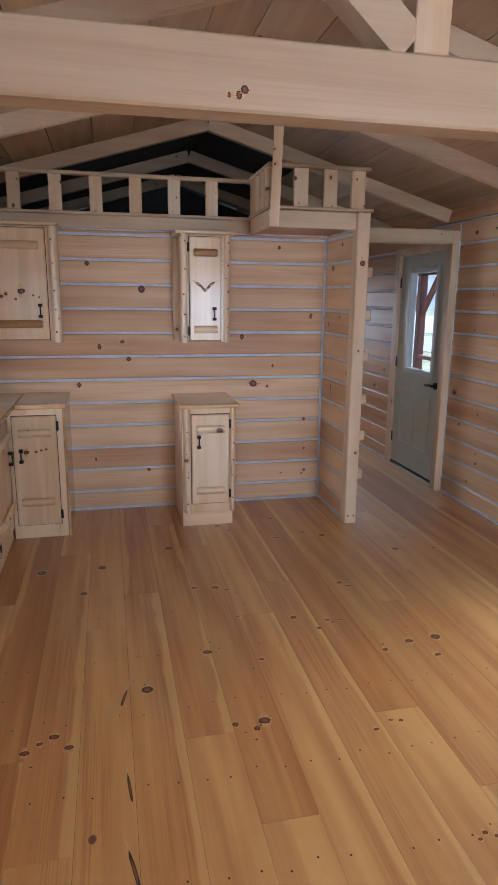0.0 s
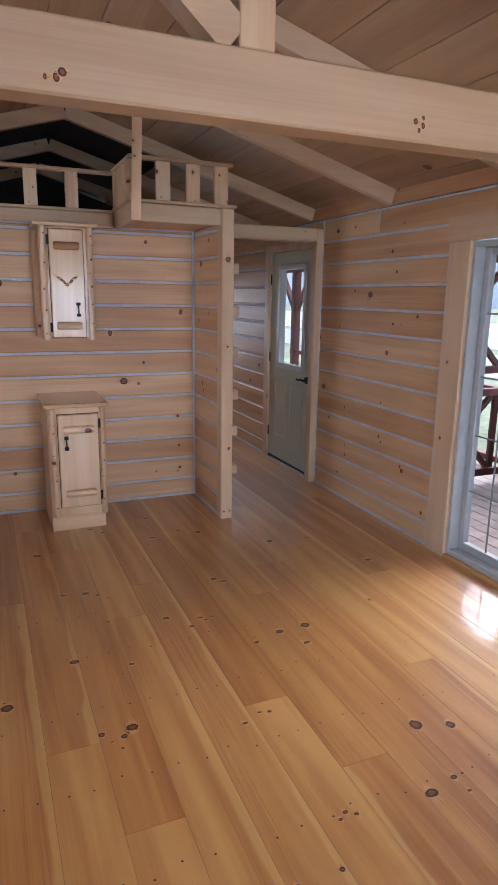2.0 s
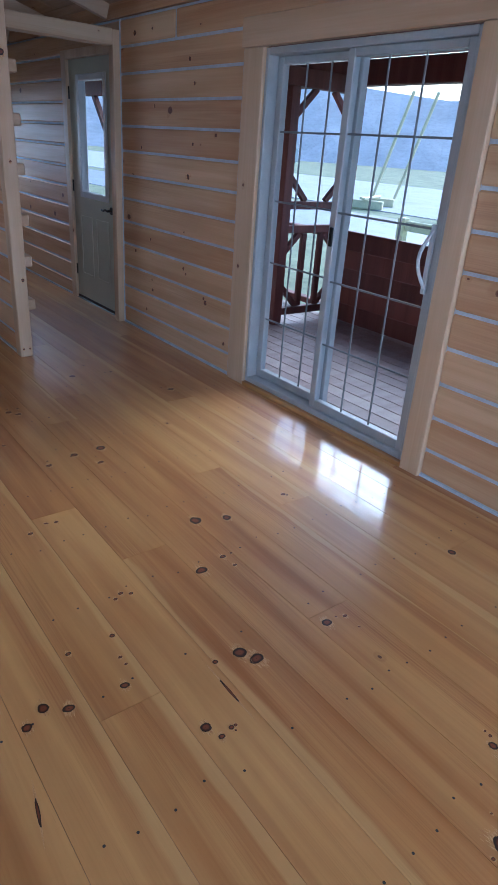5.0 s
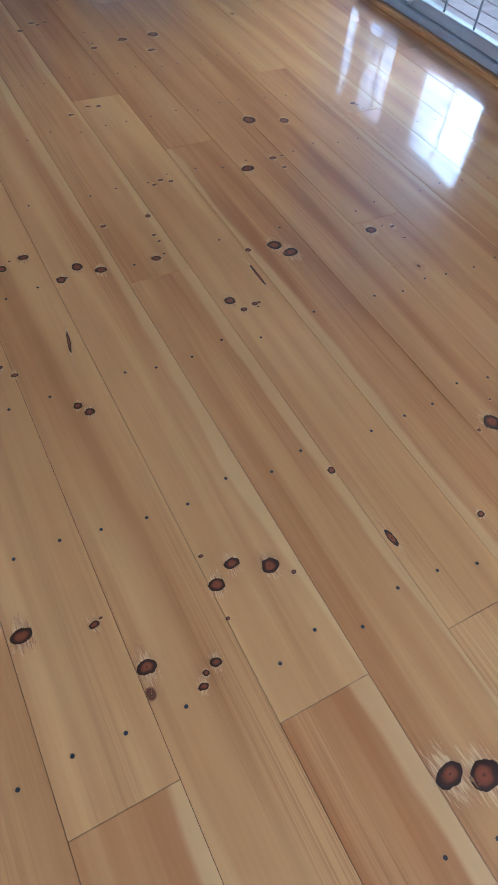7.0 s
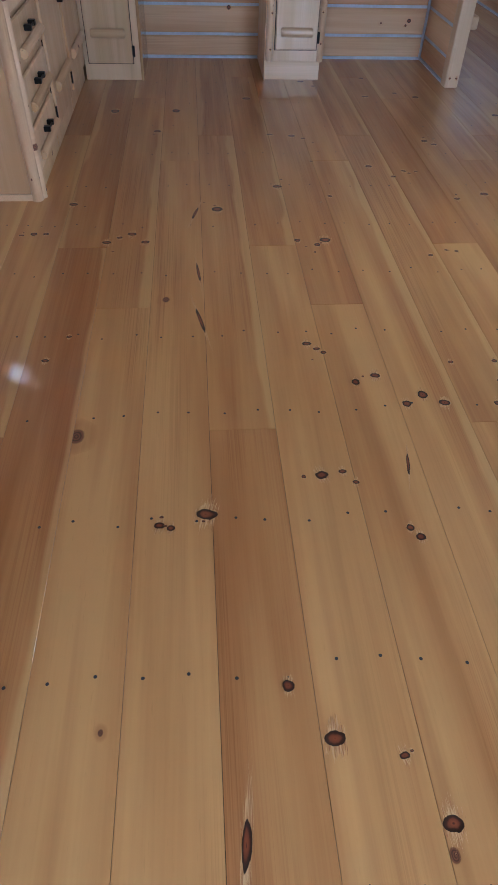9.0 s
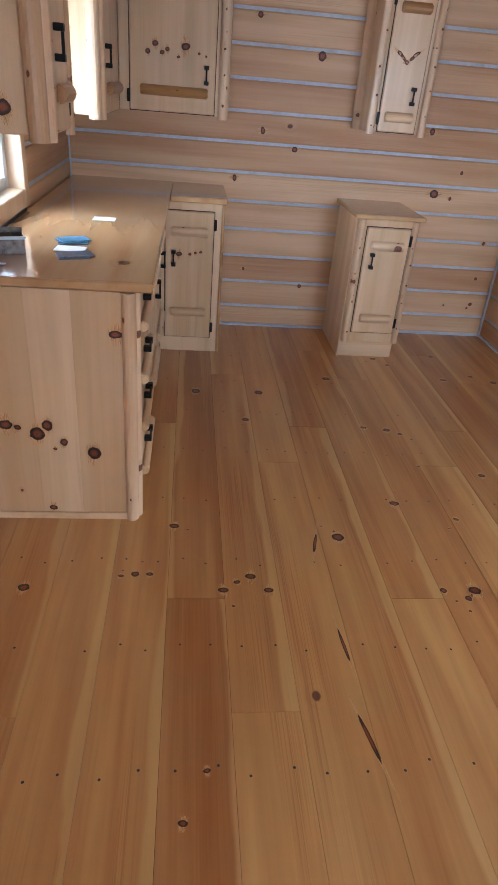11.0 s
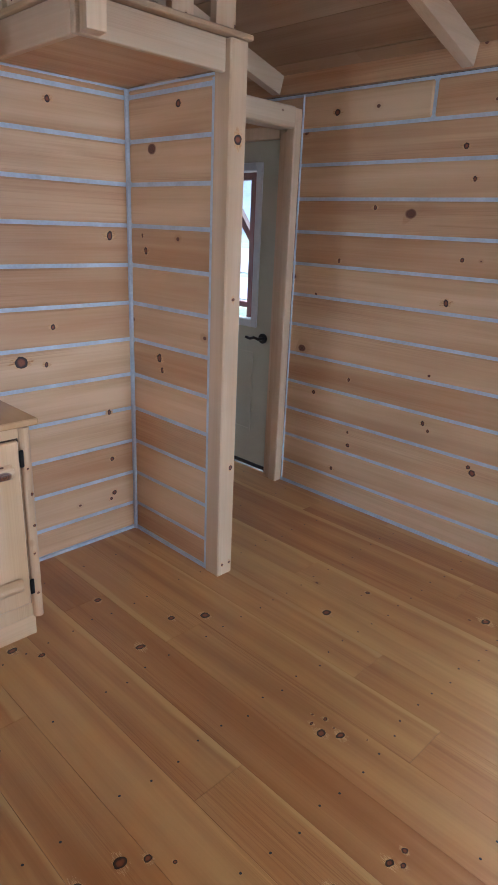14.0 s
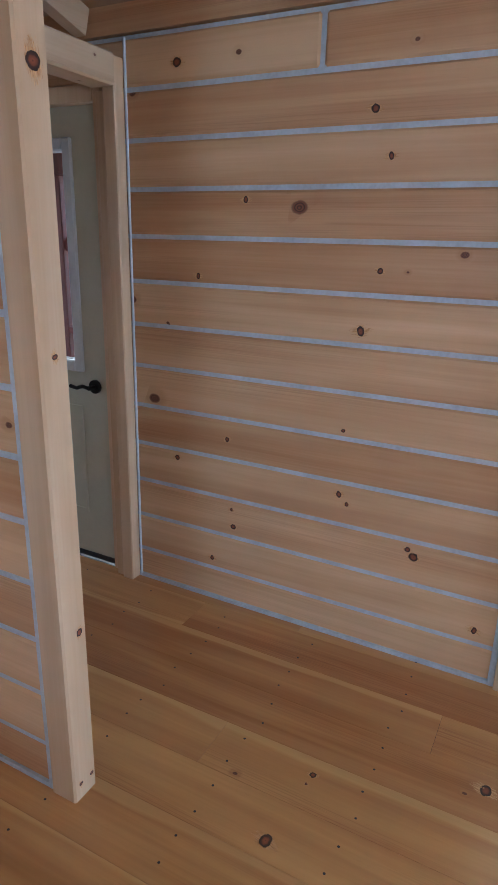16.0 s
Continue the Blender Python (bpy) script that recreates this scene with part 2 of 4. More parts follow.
def knot_wood(name, rough, coat):
    """A knot in its own units: a red-brown heart with a dark bark ring, and amber grain that fades out along the board (local x)."""
    m, nt, bsdf = nodes_of(name, rough)
    tc = nt.nodes.new("ShaderNodeTexCoord")
    rnd = nt.nodes.new("ShaderNodeObjectInfo").outputs["Random"]
    sep = nt.nodes.new("ShaderNodeSeparateXYZ")
    nt.links.new(tc.outputs["Object"], sep.inputs[0])
    x, y = sep.outputs[0], sep.outputs[1]

    def uneven(sx, sy, amount):
        mp = nt.nodes.new("ShaderNodeCombineXYZ")
        nt.links.new(math_node(nt, "MULTIPLY", x, sx), mp.inputs[0])
        nt.links.new(math_node(nt, "MULTIPLY", y, sy), mp.inputs[1])
        nt.links.new(math_node(nt, "MULTIPLY", rnd, 91.0), mp.inputs[2])
        n = nt.nodes.new("ShaderNodeTexNoise")
        n.inputs["Scale"].default_value, n.inputs["Detail"].default_value = 1.0, 4.0
        nt.links.new(mp.outputs[0], n.inputs["Vector"])
        return math_node(nt, "MULTIPLY", math_node(nt, "SUBTRACT", n.outputs["Fac"], 0.5), amount)

    def length(a, b):
        return math_node(nt, "SQRT", math_node(nt, "ADD", math_node(nt, "MULTIPLY", a, a), math_node(nt, "MULTIPLY", b, b)))

    flat = math_node(nt, "ADD", math_node(nt, "MULTIPLY", math_node(nt, "FRACT", math_node(nt, "MULTIPLY", rnd, 17.0)), 0.8), 0.9)
    core_r = math_node(nt, "ADD", length(math_node(nt, "MULTIPLY", x, flat), y), uneven(1.3, 1.3, 0.7))
    heart = ramp(nt, math_node(nt, "MULTIPLY", core_r, 0.8), [(0.0, (0.07, 0.018, 0.008)), (0.12, (0.24, 0.065, 0.022)), (0.42, (0.16, 0.04, 0.014)), (0.56, (0.05, 0.014, 0.007)), (0.74, (0.022, 0.009, 0.005))])
    amber = ramp(nt, math_node(nt, "ADD", uneven(0.7, 7.0, 1.6), 0.5), [(0.3, (0.40, 0.175, 0.06)), (0.62, (0.68, 0.42, 0.19))])
    inside = math_node(nt, "MULTIPLY", math_node(nt, "SUBTRACT", 1.08, core_r, True), 16.0, True)
    nt.links.new(mix(nt, inside, amber, heart), bsdf.inputs["Base Color"])
    halo_r = math_node(nt, "ADD", length(math_node(nt, "MULTIPLY", x, 0.34), math_node(nt, "MULTIPLY", y, 0.6)), uneven(0.6, 4.0, 0.9))
    halo = math_node(nt, "MULTIPLY", math_node(nt, "SUBTRACT", 0.92, halo_r, True), 1.1, True)
    fibre = math_node(nt, "ADD", uneven(1.3, 16.0, 1.6), 0.40)
    nt.links.new(math_node(nt, "MAXIMUM", math_node(nt, "GREATER_THAN", inside, 0.5), math_node(nt, "GREATER_THAN", halo, fibre)), bsdf.inputs["Alpha"])
    if coat:
        bsdf.inputs["Coat Weight"].default_value, bsdf.inputs["Coat Roughness"].default_value = coat, 0.09
    return m


knot_dry = knot_wood("knot_in_planed_pine", 0.5, 0.0)
knot_varnished = knot_wood("knot_in_varnished_pine", 0.4, 1.0)
nail_grey = plain("nail_head", (0.05, 0.05, 0.06), 0.4, 0.5)
grass = plain("thin_grass", (0.24, 0.27, 0.15), 0.9, spread=0.5, scale=0.6)
gravel = plain("pale_gravel", (0.44, 0.45, 0.47), 0.9, spread=0.2, scale=0.5)
asphalt = plain("wet_road", (0.27, 0.29, 0.32), 0.6, spread=0.2, scale=0.7)
yellow = plain("yellow_machine_paint", (0.74, 0.69, 0.42), 0.5)
blue = plain("blue_paint", (0.10, 0.22, 0.5), 0.5)
tin = plain("printed_tin", (0.20, 0.16, 0.13), 0.35, 0.3, spread=0.9, scale=40)
card_blue = plain("blue_card", (0.12, 0.28, 0.42), 0.3, spread=0.7, scale=30)
card_dark = plain("dark_card", (0.07, 0.09, 0.13), 0.3, spread=0.8, scale=40)
paper = plain("white_paper", (0.8, 0.8, 0.78), 0.6, spread=0.04)
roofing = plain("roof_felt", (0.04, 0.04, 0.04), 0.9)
# distance haze over the ridge is mixed into this pale blue-grey
hazed_woods = plain("far_hazed_woods", (0.46, 0.48, 0.50), 0.95, spread=0.3, scale=0.12)

glass, gnt, gb = nodes_of("window_glass", 0.02)
gb.inputs["Transmission Weight"].default_value, gb.inputs["IOR"].default_value = 1.0, 1.02
gb.inputs["Base Color"].default_value = (0.95, 0.97, 0.98, 1)


# ---- mesh helpers ----
def box(bm, x0, x1, y0, y1, z0, z1, bevel=0.0):
    r = bmesh.ops.create_cube(bm, size=1.0)
    m = Matrix.Translation(((x0 + x1) / 2, (y0 + y1) / 2, (z0 + z1) / 2)) @ Matrix.Diagonal((abs(x1 - x0), abs(y1 - y0), abs(z1 - z0), 1))
    bmesh.ops.transform(bm, matrix=m, verts=r["verts"])
    if bevel:
        es = list({e for v in r["verts"] for e in v.link_edges})
        bmesh.ops.bevel(bm, geom=es, offset=bevel, segments=1, affect="EDGES", profile=0.5)
    return bm


def boxed(x0, x1, y0, y1, z0, z1, bevel=0.0):
    return box(bmesh.new(), x0, x1, y0, y1, z0, z1, bevel)


def prism(bm, profile, length, m):
    """A profile in local y, z drawn out along local x from 0 to length."""
    a = [bm.verts.new(m @ Vector((0, y, z))) for y, z in profile]
    b = [bm.verts.new(m @ Vector((length, y, z))) for y, z in profile]
    n = len(profile)
    for i in range(n):
        bm.faces.new((a[i], a[(i + 1) % n], b[(i + 1) % n], b[i]))
    bm.faces.new(a[::-1]), bm.faces.new(b)
    bmesh.ops.recalc_face_normals(bm, faces=bm.faces)
    return bm


def half_round(r, depth, n=8):
    """The profile of a half log that bulges towards -y."""
    return [(-depth * math.sin(math.pi * i / n), r * math.cos(math.pi * i / n)) for i in range(n + 1)]


def rod(bm, p, q, r, n=8):
    p, q = Vector(p), Vector(q)
    m = Matrix.Translation(p) @ (q - p).to_track_quat("X", "Z").to_matrix().to_4x4()
    prism(bm, [(r * math.cos(2 * math.pi * i / n), r * math.sin(2 * math.pi * i / n)) for i in range(n)], (q - p).length, m)
    return bm


def bar(bm, p, q, w, d):
    """A square bar between two points, w across and d deep."""
    p, q = Vector(p), Vector(q)
    m = Matrix.Translation(p) @ (q - p).to_track_quat("X", "Z").to_matrix().to_4x4()
    prism(bm, [(-w / 2, -d / 2), (w / 2, -d / 2), (w / 2, d / 2), (-w / 2, d / 2)], (q - p).length, m)
    return bm


def mesh_of(name, bm, material):
    me = bpy.data.meshes.new(name)
    bm.to_mesh(me)
    bm.free()
    me.materials.append(material)
    return me


def part(name, bm, material, parent, label=""):
    ob = new(name, mesh_of(name, bm, material))
    ob.parent = parent
    return tagged(ob, label)


def thing(name, m, label, category, group="", kind=""):
    ob = new(name)
    ob.matrix_world = m
    return tagged(ob, label, category, group, kind)


def solid(name, bm, material, label, category, kind="", group=""):
    return tagged(new(name, mesh_of(name, bm, material)), label, category, group, kind)


PIECES = {}


def piece(name, size, material, parent, at, bevel=0.006):
    """One plank or log of the setting; alike ones share a mesh."""
    key = (name, tuple(round(s, 3) for s in size), material.name)
    if key not in PIECES:
        a, b, c = size
        PIECES[key] = mesh_of(name, boxed(-a / 2, a / 2, -b / 2, b / 2, -c / 2, c / 2, bevel), material)
    ob = new(name, PIECES[key])
    ob.parent = parent
    ob.location = at
    return ob


# ---- plan ----
XL, XR, YN, YS, YF = -1.15, 2.97, 5.205, -2.35, 8.4
RIDGE, EAVE, TOP = 0.92, 2.385, 2.975
COURSE = [0.0] + [0.15 + 0.1775 * k for k in range(13)]


def ceiling_z(x):
    return TOP - (TOP - EAVE) * abs(x - RIDGE) / (XR - RIDGE)


def spans(a, b, holes):
    out, at = [], a
    for h0, h1 in sorted(holes):
        if h0 > at:
            out.append((at, min(h0, b)))
        at = max(at, h1)
    if at < b:
        out.append((at, b))
    return [s for s in out if s[1] - s[0] > 0.02]


LOGS = []


def log_wall(name, axis, face, side, a, b, height, openings, label, joints=(), thick=0.14):
    """A log wall along an axis: a core of sealant, and logs that stand proud of it. side: +1 where the room lies on the low side."""
    bm = bmesh.new()
    lo, hi = sorted((face + side * 0.008, face + side * thick))
    zs = sorted({0.0, height} | {z for o in openings for z in o[2:4] if 0 < z < height})
    for z0, z1 in zip(zs, zs[1:]):
        for s0, s1 in spans(a, b, [o[:2] for o in openings if o[2] < z1 - 1e-4 and o[3] > z0 + 1e-4]):
            if axis == 0:
                box(bm, s0, s1, lo, hi, z0, z1)
            else:
                box(bm, lo, hi, s0, s1, z0, z1)
    for s0, s1 in spans(a, b, [o[:2] for o in openings if o[2] < 0.01]):
        l2, h2 = sorted((face - side * 0.004, face + side * 0.05))
        box(bm, *((s0, s1, l2, h2) if axis == 0 else (l2, h2, s0, s1)), 0.0, 0.015)
    wall = solid(name, bm, chink, label, "wall", "structure")
    for i, z0 in enumerate(COURSE):
        z1 = min(z0 + (0.1775 if i else 0.15), height)
        if z1 - z0 < 0.025:
            continue
        lo_z, hi_z = z0 + (0.008 if i else 0.016), z1 - 0.008
        for s0, s1 in spans(a, b, [o[:2] for o in openings if o[2] < hi_z - 0.03 and o[3] > lo_z + 0.03]):
            cuts = [s0] + [j for j, c in joints if c == i and s0 < j < s1] + [s1]
            for c0, c1 in zip(cuts, cuts[1:]):
                LOGS.append((wall, axis, face, side, c0 + 0.008, c1 - 0.008, lo_z, hi_z))
                if name in ("wall_east", "wall_west", "wall_south", "wall_far"):
                    LOGS.append((wall, axis, face + side * 0.19, -side, c0 + 0.008, c1 - 0.008, lo_z, hi_z))
    return wall


SLIDE = (1.93, 3.34, 0.03, 1.99)
DOOR = (5.312, 6.21, 0.0, 2.07)
log_wall("wall_east", 1, XR, 1, YS, YF, 2.285, [(1.82, 3.52, 0.0, 2.14), (5.25, 6.30, 0.0, 2.14)], "pale pine log wall with grey chinking", joints=[(4.345, 12)])
log_wall("wall_west", 1, XL, -1, YS, YF, 2.285, [(3.30, 3.98, 0.97, 1.86), (-1.70, -0.50, 0.85, 1.95)], "pale pine log wall with a kitchen window")
log_wall("wall_north", 0, YN, 1, XL, 1.918, 2.14, [], "pale pine log wall behind the cabinets")
log_wall("wall_south", 0, YS, -1, XL, XR, 2.285, [(1.15, 2.81, 0.75, 2.05)], "pale pine log wall with a wide window")
log_wall("wall_partition", 1, 1.84, 1, 4.62, YN, 2.138, [], "short pine log partition beside the hall", thick=0.076)
log_wall("wall_hall", 1, 1.92, -1, YN + 0.15, YF, 2.11, [], "pine log wall inside the hall")
log_wall("wall_far", 0, YF, 1, XL, XR, 2.285, [(2.04, 2.90, 0.90, 1.96)], "unseen pine log wall with an added window, ending the hall")

# beads of sealant where walls meet posts and each other
for nm, dims in (("trim_bead", (1.826, 1.842, 5.184, YN + 0.002, 0.0, 2.135)), ("trim_bead", (1.833, 1.842, 4.613, 4.633, 0.0, 2.12)), ("trim_bead", (XR - 0.006, XR + 0.004, 5.142, 5.154, 0.0, 2.28)), ("trim_bead", (XR - 0.010, XR + 0.004, 3.526, 3.548, 0.0, 1.995))):
    solid(nm, boxed(*dims, 0.004), chink, "upright bead of grey sealant against the logs", "trim", "structure")

# floor slab under the planks
solid("floor", boxed(XL - 0.1, XR + 0.1, YS - 0.1, YF + 0.1, -0.12, -0.021), roofing, "varnished knotty pine plank floor", "floor", "structure")
FLOOR = bpy.data.objects["floor"]

# gables; the far one is coloured dark for the loft's shade
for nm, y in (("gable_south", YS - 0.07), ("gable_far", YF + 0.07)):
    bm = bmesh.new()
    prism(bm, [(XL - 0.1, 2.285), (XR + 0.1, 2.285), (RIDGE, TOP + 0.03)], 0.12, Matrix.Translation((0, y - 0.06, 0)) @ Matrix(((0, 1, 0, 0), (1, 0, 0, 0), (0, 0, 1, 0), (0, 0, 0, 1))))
    solid(nm, bm, log_x if nm == "gable_south" else roofing, "pine boarded gable above the log wall" if nm == "gable_south" else "far gable above the loft, coloured dark to stand for its shade", "gable", "structure")

# ceiling boards run along the ridge, one mesh
bm = bmesh.new()
slope = math.atan2(TOP - EAVE, XR - RIDGE)
run = math.hypot(TOP - EAVE, XR - RIDGE) + 0.12
for s in (1, -1):
    d = 0.0
    k = 0
    while d < run:
        w = min(0.288, run - d)
        m = Matrix.Translation((RIDGE, 0, TOP)) @ Matrix.Rotation(s * slope, 4, "Y")
        y = YS - 0.1 - (k * 0.83) % 1.9
        while y < YF + 0.1:
            # boards end early over the loft; dark felt stands in for its shade
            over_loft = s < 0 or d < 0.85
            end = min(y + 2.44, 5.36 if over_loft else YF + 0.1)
            if end - max(y, YS - 0.1) < 0.05:
                break
            n0 = len(bm.verts)
            box(bm, min(s * (d + 0.002), s * (d + w - 0.002)), max(s * (d + 0.002), s * (d + w - 0.002)), max(y, YS - 0.1) + 0.0015, end - 0.0015, random.uniform(0.0, 0.003), 0.02)
            bm.verts.ensure_lookup_table()
            bmesh.ops.transform(bm, matrix=m, verts=bm.verts[n0:])
            y += 2.44
        d += 0.29
        k += 1
solid("ceiling", bm, ceil_wood, "knotty pine board ceiling on both roof slopes", "ceiling", "structure")
bm = bmesh.new()
for s in (1, -1):
    n0 = len(bm.verts)
    box(bm, min(0, s * (run + 0.35)), max(0, s * (run + 0.35)), YS - 0.4, YF + 0.4, 0.03, 0.09)
    bm.verts.ensure_lookup_table()
    bmesh.ops.transform(bm, matrix=Matrix.Translation((RIDGE, 0, TOP)) @ Matrix.Rotation(s * slope, 4, "Y"), verts=bm.verts[n0:])
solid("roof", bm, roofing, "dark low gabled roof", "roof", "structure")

solid("ridge_cap", boxed(RIDGE - 0.09, RIDGE + 0.09, YS - 0.4, YF + 0.4, TOP + 0.022, TOP + 0.13), roofing, "dark felt cap along the roof ridge", "roof", "structure")

# boards between the rafter feet
for nm, x0, x1 in (("trim_east", XR - 0.004, XR + 0.03), ("trim_west", XL - 0.03, XL + 0.004)):
    solid(nm, boxed(x0, x1, YS, YF, 2.292, 2.40), log_y, "pine filler board along the eaves", "trim", "structure")


# ---- roof timbers ----
def rafter_pair(y):
    r = thing("rafter_pair", pose(0, y, 0), "pair of planed pine rafters meeting at the ridge", "rafter", "roof rafters")
    for s in (1, -1):
        bm = bmesh.new()
        foot = XR - 0.02 if s > 0 else XL + 0.02
        zr, zf = TOP - 0.052, ceiling_z(foot) - 0.052
        bar(bm, (RIDGE + s * 0.004, 0, zr), (foot, 0, zf), 0.055, 0.10)
        part("rafter", bm, beam_x, r)
    return r


for y in (-1.57, -0.42, 0.73, 3.03, 4.18, 5.33, 6.48, 7.63):
    rafter_pair(y)
truss = thing("roof_truss", pose(0, 1.93, 0), "open pine roof truss with a wide tie beam", "truss")
part("tie_beam", boxed(XL + 0.01, XR - 0.01, -0.05, 0.05, 2.083, 2.246, 0.006), beam_x, truss, "wide planed pine tie beam")
part("king_post", boxed(RIDGE - 0.028, RIDGE + 0.067, -0.043, 0.043, 2.247, TOP - 0.01, 0.003), beam_z, truss)
bm = bmesh.new()
bar(bm, (RIDGE - 0.035, 0, 2.265), (RIDGE - 0.60, 0, 2.74), 0.08, 0.095)
part("strut", bm, beam_x, truss)
for s in (1, -1):
    bm = bmesh.new()
    foot = XR - 0.02 if s > 0 else XL + 0.02
    bar(bm, (RIDGE + s * 0.055, 0, TOP - 0.07), (foot, 0, ceiling_z(foot) - 0.055), 0.085, 0.10)
    part("top_chord", bm, beam_x, truss)

# ---- loft ----
loft = thing("sleeping_loft", pose(0, 0, 0), "pine sleeping loft deck with a boarded edge", "loft")
BX0, BX1, BY = 1.205, 1.91, 4.545
part("deck", boxed(XL + 0.01, 1.91, 5.16, YF - 0.01, 2.150, 2.222), log_y, loft)
part("bay_deck", boxed(BX0 + 0.03, BX1 - 0.002, BY + 0.07, 5.155, 2.17, 2.222), log_y, loft)
part("fascia", boxed(XL + 0.02, BX0, 5.135, 5.158, 2.135, 2.224, 0.003), beam_x, loft)
part("bay_fascia", boxed(BX0, 1.823, BY, BY + 0.028, 2.122, 2.233, 0.003), beam_x, loft)
part("bay_side_fascia", boxed(BX0, BX0 + 0.028, BY + 0.03, 5.13, 2.122, 2.233, 0.003), beam_y, loft)
part("edge_cap", boxed(XL + 0.02, BX0 + 0.05, 5.115, 5.24, 2.226, 2.246, 0.004), beam_x, loft)
part("bay_edge_cap", boxed(BX0 - 0.015, BX1 + 0.02, BY - 0.035, BY + 0.11, 2.236, 2.256, 0.004), beam_x, loft)
part("bay_side_cap", boxed(BX0 - 0.015, BX0 + 0.10, BY + 0.112, 5.113, 2.236, 2.256, 0.004), beam_y, loft)
part("bay_soffit", boxed(BX0 + 0.03, 1.835, BY + 0.03, 5.2, 2.14, 2.166), log_x, loft)

rail = thing("loft_railing", pose(0, 0, 0), "low pine loft railing with flat log balusters", "railing")
part("top_rail", boxed(XL + 0.02, BX0 + 0.06, 5.135, 5.195, 2.49, 2.515, 0.005), beam_x, rail)
part("top_rail", boxed(BX0 - 0.01, BX1 + 0.005, BY + 0.0, BY + 0.065, 2.502, 2.527, 0.005), beam_x, rail)
part("top_rail", boxed(BX0 - 0.01, BX0 + 0.06, BY + 0.068, 5.133, 2.502, 2.527, 0.005), beam_y, rail)


def baluster(x, y, turn=0.0, w=0.087, z=2.2465):
    bm = bmesh.new()
    prism(bm, [(c * w / 2, s * 0.032) for c, s in ((-1, -0.4), (-0.6, -0.95), (0.0, -1.1), (0.6, -0.95), (1, -0.4), (1, 0.6), (-1, 0.6))], 0.243, pose(x, y, z, 0, -90, 0) @ Matrix.Rotation(radians(90 + turn), 4, "X"))
    part("baluster", bm, pole_z, rail)


for k in range(8):
    baluster(-1.024 + 0.2775 * k, 5.165)
for x in (1.427, 1.632, 1.833):
    baluster(x, BY + 0.035, 0, 0.095, 2.2575)
for k in range(4):
    baluster(BX0 + 0.025, 4.66 + 0.14 * k, 90, 0.087, 2.2575)
bm = bmesh.new()
bar(bm, (1.222, BY - 0.07, 2.115), (1.245, BY - 0.075, 2.87), 0.062, 0.06)
solid("hanging_post", bm, pole_z, "slim square pine post from the roof to the loft edge", "post")

post = solid("corner_post", boxed(1.825, 1.915, 4.52, 4.612, 0.0, 2.234, 0.006), beam_z, "square planed pine post at the partition end", "post")
header = solid("hall_header", boxed(1.92, XR - 0.062, YN - 0.06, YN + 0.06, 2.105, 2.215, 0.008), beam_x, "pine header beam over the hall opening", "beam")
bm = boxed(XR - 0.06, XR - 0.001, 5.155, 5.215, 0.0, 2.21, 0.004)
box(bm, XR - 0.045, XR - 0.001, 5.218, 5.262, 0.0, 2.10, 0.004)
solid("door_side_post", bm, beam_z, "pine trim post between the log wall and door", "trim")

ladder = thing("loft_ladder", pose(1.92, 0, 0), "pine ladder cleats fixed up the hall face of the partition", "ladder")
for z in (0.35, 0.655, 0.93, 1.25, 1.545, 1.845):
    part("cleat", boxed(0.001, 0.078, 4.625, 5.1, z - 0.038, z + 0.038, 0.008), beam_y, ladder)


# ---- sliding door ----
def slider():
    y0, y1, z0, z1 = SLIDE
    d = thing("sliding_door", pose(XR, 0, 0), "white vinyl sliding patio door with muntin grids, closed", "patio door", kind="structure")
    bm = bmesh.new()
    for a, b, c, e in ((y0, y0 + 0.025, z0, z1), (y1 - 0.025, y1, z0, z1), (y0 + 0.026, y1 - 0.026, z0, z0 + 0.035), (y0 + 0.026, y1 - 0.026, z1 - 0.035, z1)):
        box(bm, -0.006, 0.13, a, b, c, e, 0.004)
    part("door_frame", bm, vinyl_backlit, d)
    for nm, p0, p1, x in (("sliding_panel", y0 + 0.027, 2.705, 0.012), ("fixed_panel", 2.645, y1 - 0.027, 0.066)):
        bm = bmesh.new()
        s = 0.048
        for a, b, c, e in ((p0, p0 + s, z0 + 0.037, z1 - 0.037), (p1 - s, p1, z0 + 0.037, z1 - 0.037), (p0 + s, p1 - s, z0 + 0.037, z0 + 0.09), (p0 + s, p1 - s, z1 - 0.075, z1 - 0.037)):
            box(bm, x, x + 0.045, a, b, c, e, 0.004)
        pn = part(nm, bm, vinyl_backlit, d)
        g = part("pane", boxed(x + 0.018, x + 0.024, p0 + s, p1 - s, z0 + 0.09, z1 - 0.075), glass, pn, "clear glass")
        g.visible_shadow = False
        for k in (1, 2):
            y = p0 + s + (p1 - p0 - 2 * s) * k / 3
            part("muntin", boxed(x + 0.008, x + 0.016, y - 0.0055, y + 0.0055, z0 + 0.09, z1 - 0.075, 0.002), grille_backlit, pn)
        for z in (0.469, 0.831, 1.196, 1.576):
            part("muntin", boxed(x + 0.009, x + 0.015, p0 + s, p1 - s, z - 0.0055, z + 0.0055, 0.002), grille_backlit, pn)
    bm = bmesh.new()
    pts = [(-0.001 - 0.05 * math.sin(math.pi * i / 8), 2.0 + 0.02 * math.sin(math.pi * i / 8), 0.93 + 0.26 * i / 8) for i in range(9)]
    for p, q in zip(pts, pts[1:]):
        rod(bm, p, q, 0.009)
    box(bm, -0.004, 0.011, 1.99, 2.015, 0.90, 1.22, 0.003)
    part("pull_handle", bm, vinyl, d, "white D pull handle")
    part("latch", boxed(0.0, 0.011, 2.66, 2.685, 1.02, 1.12, 0.003), black_iron, d, "small black latch")
    return d


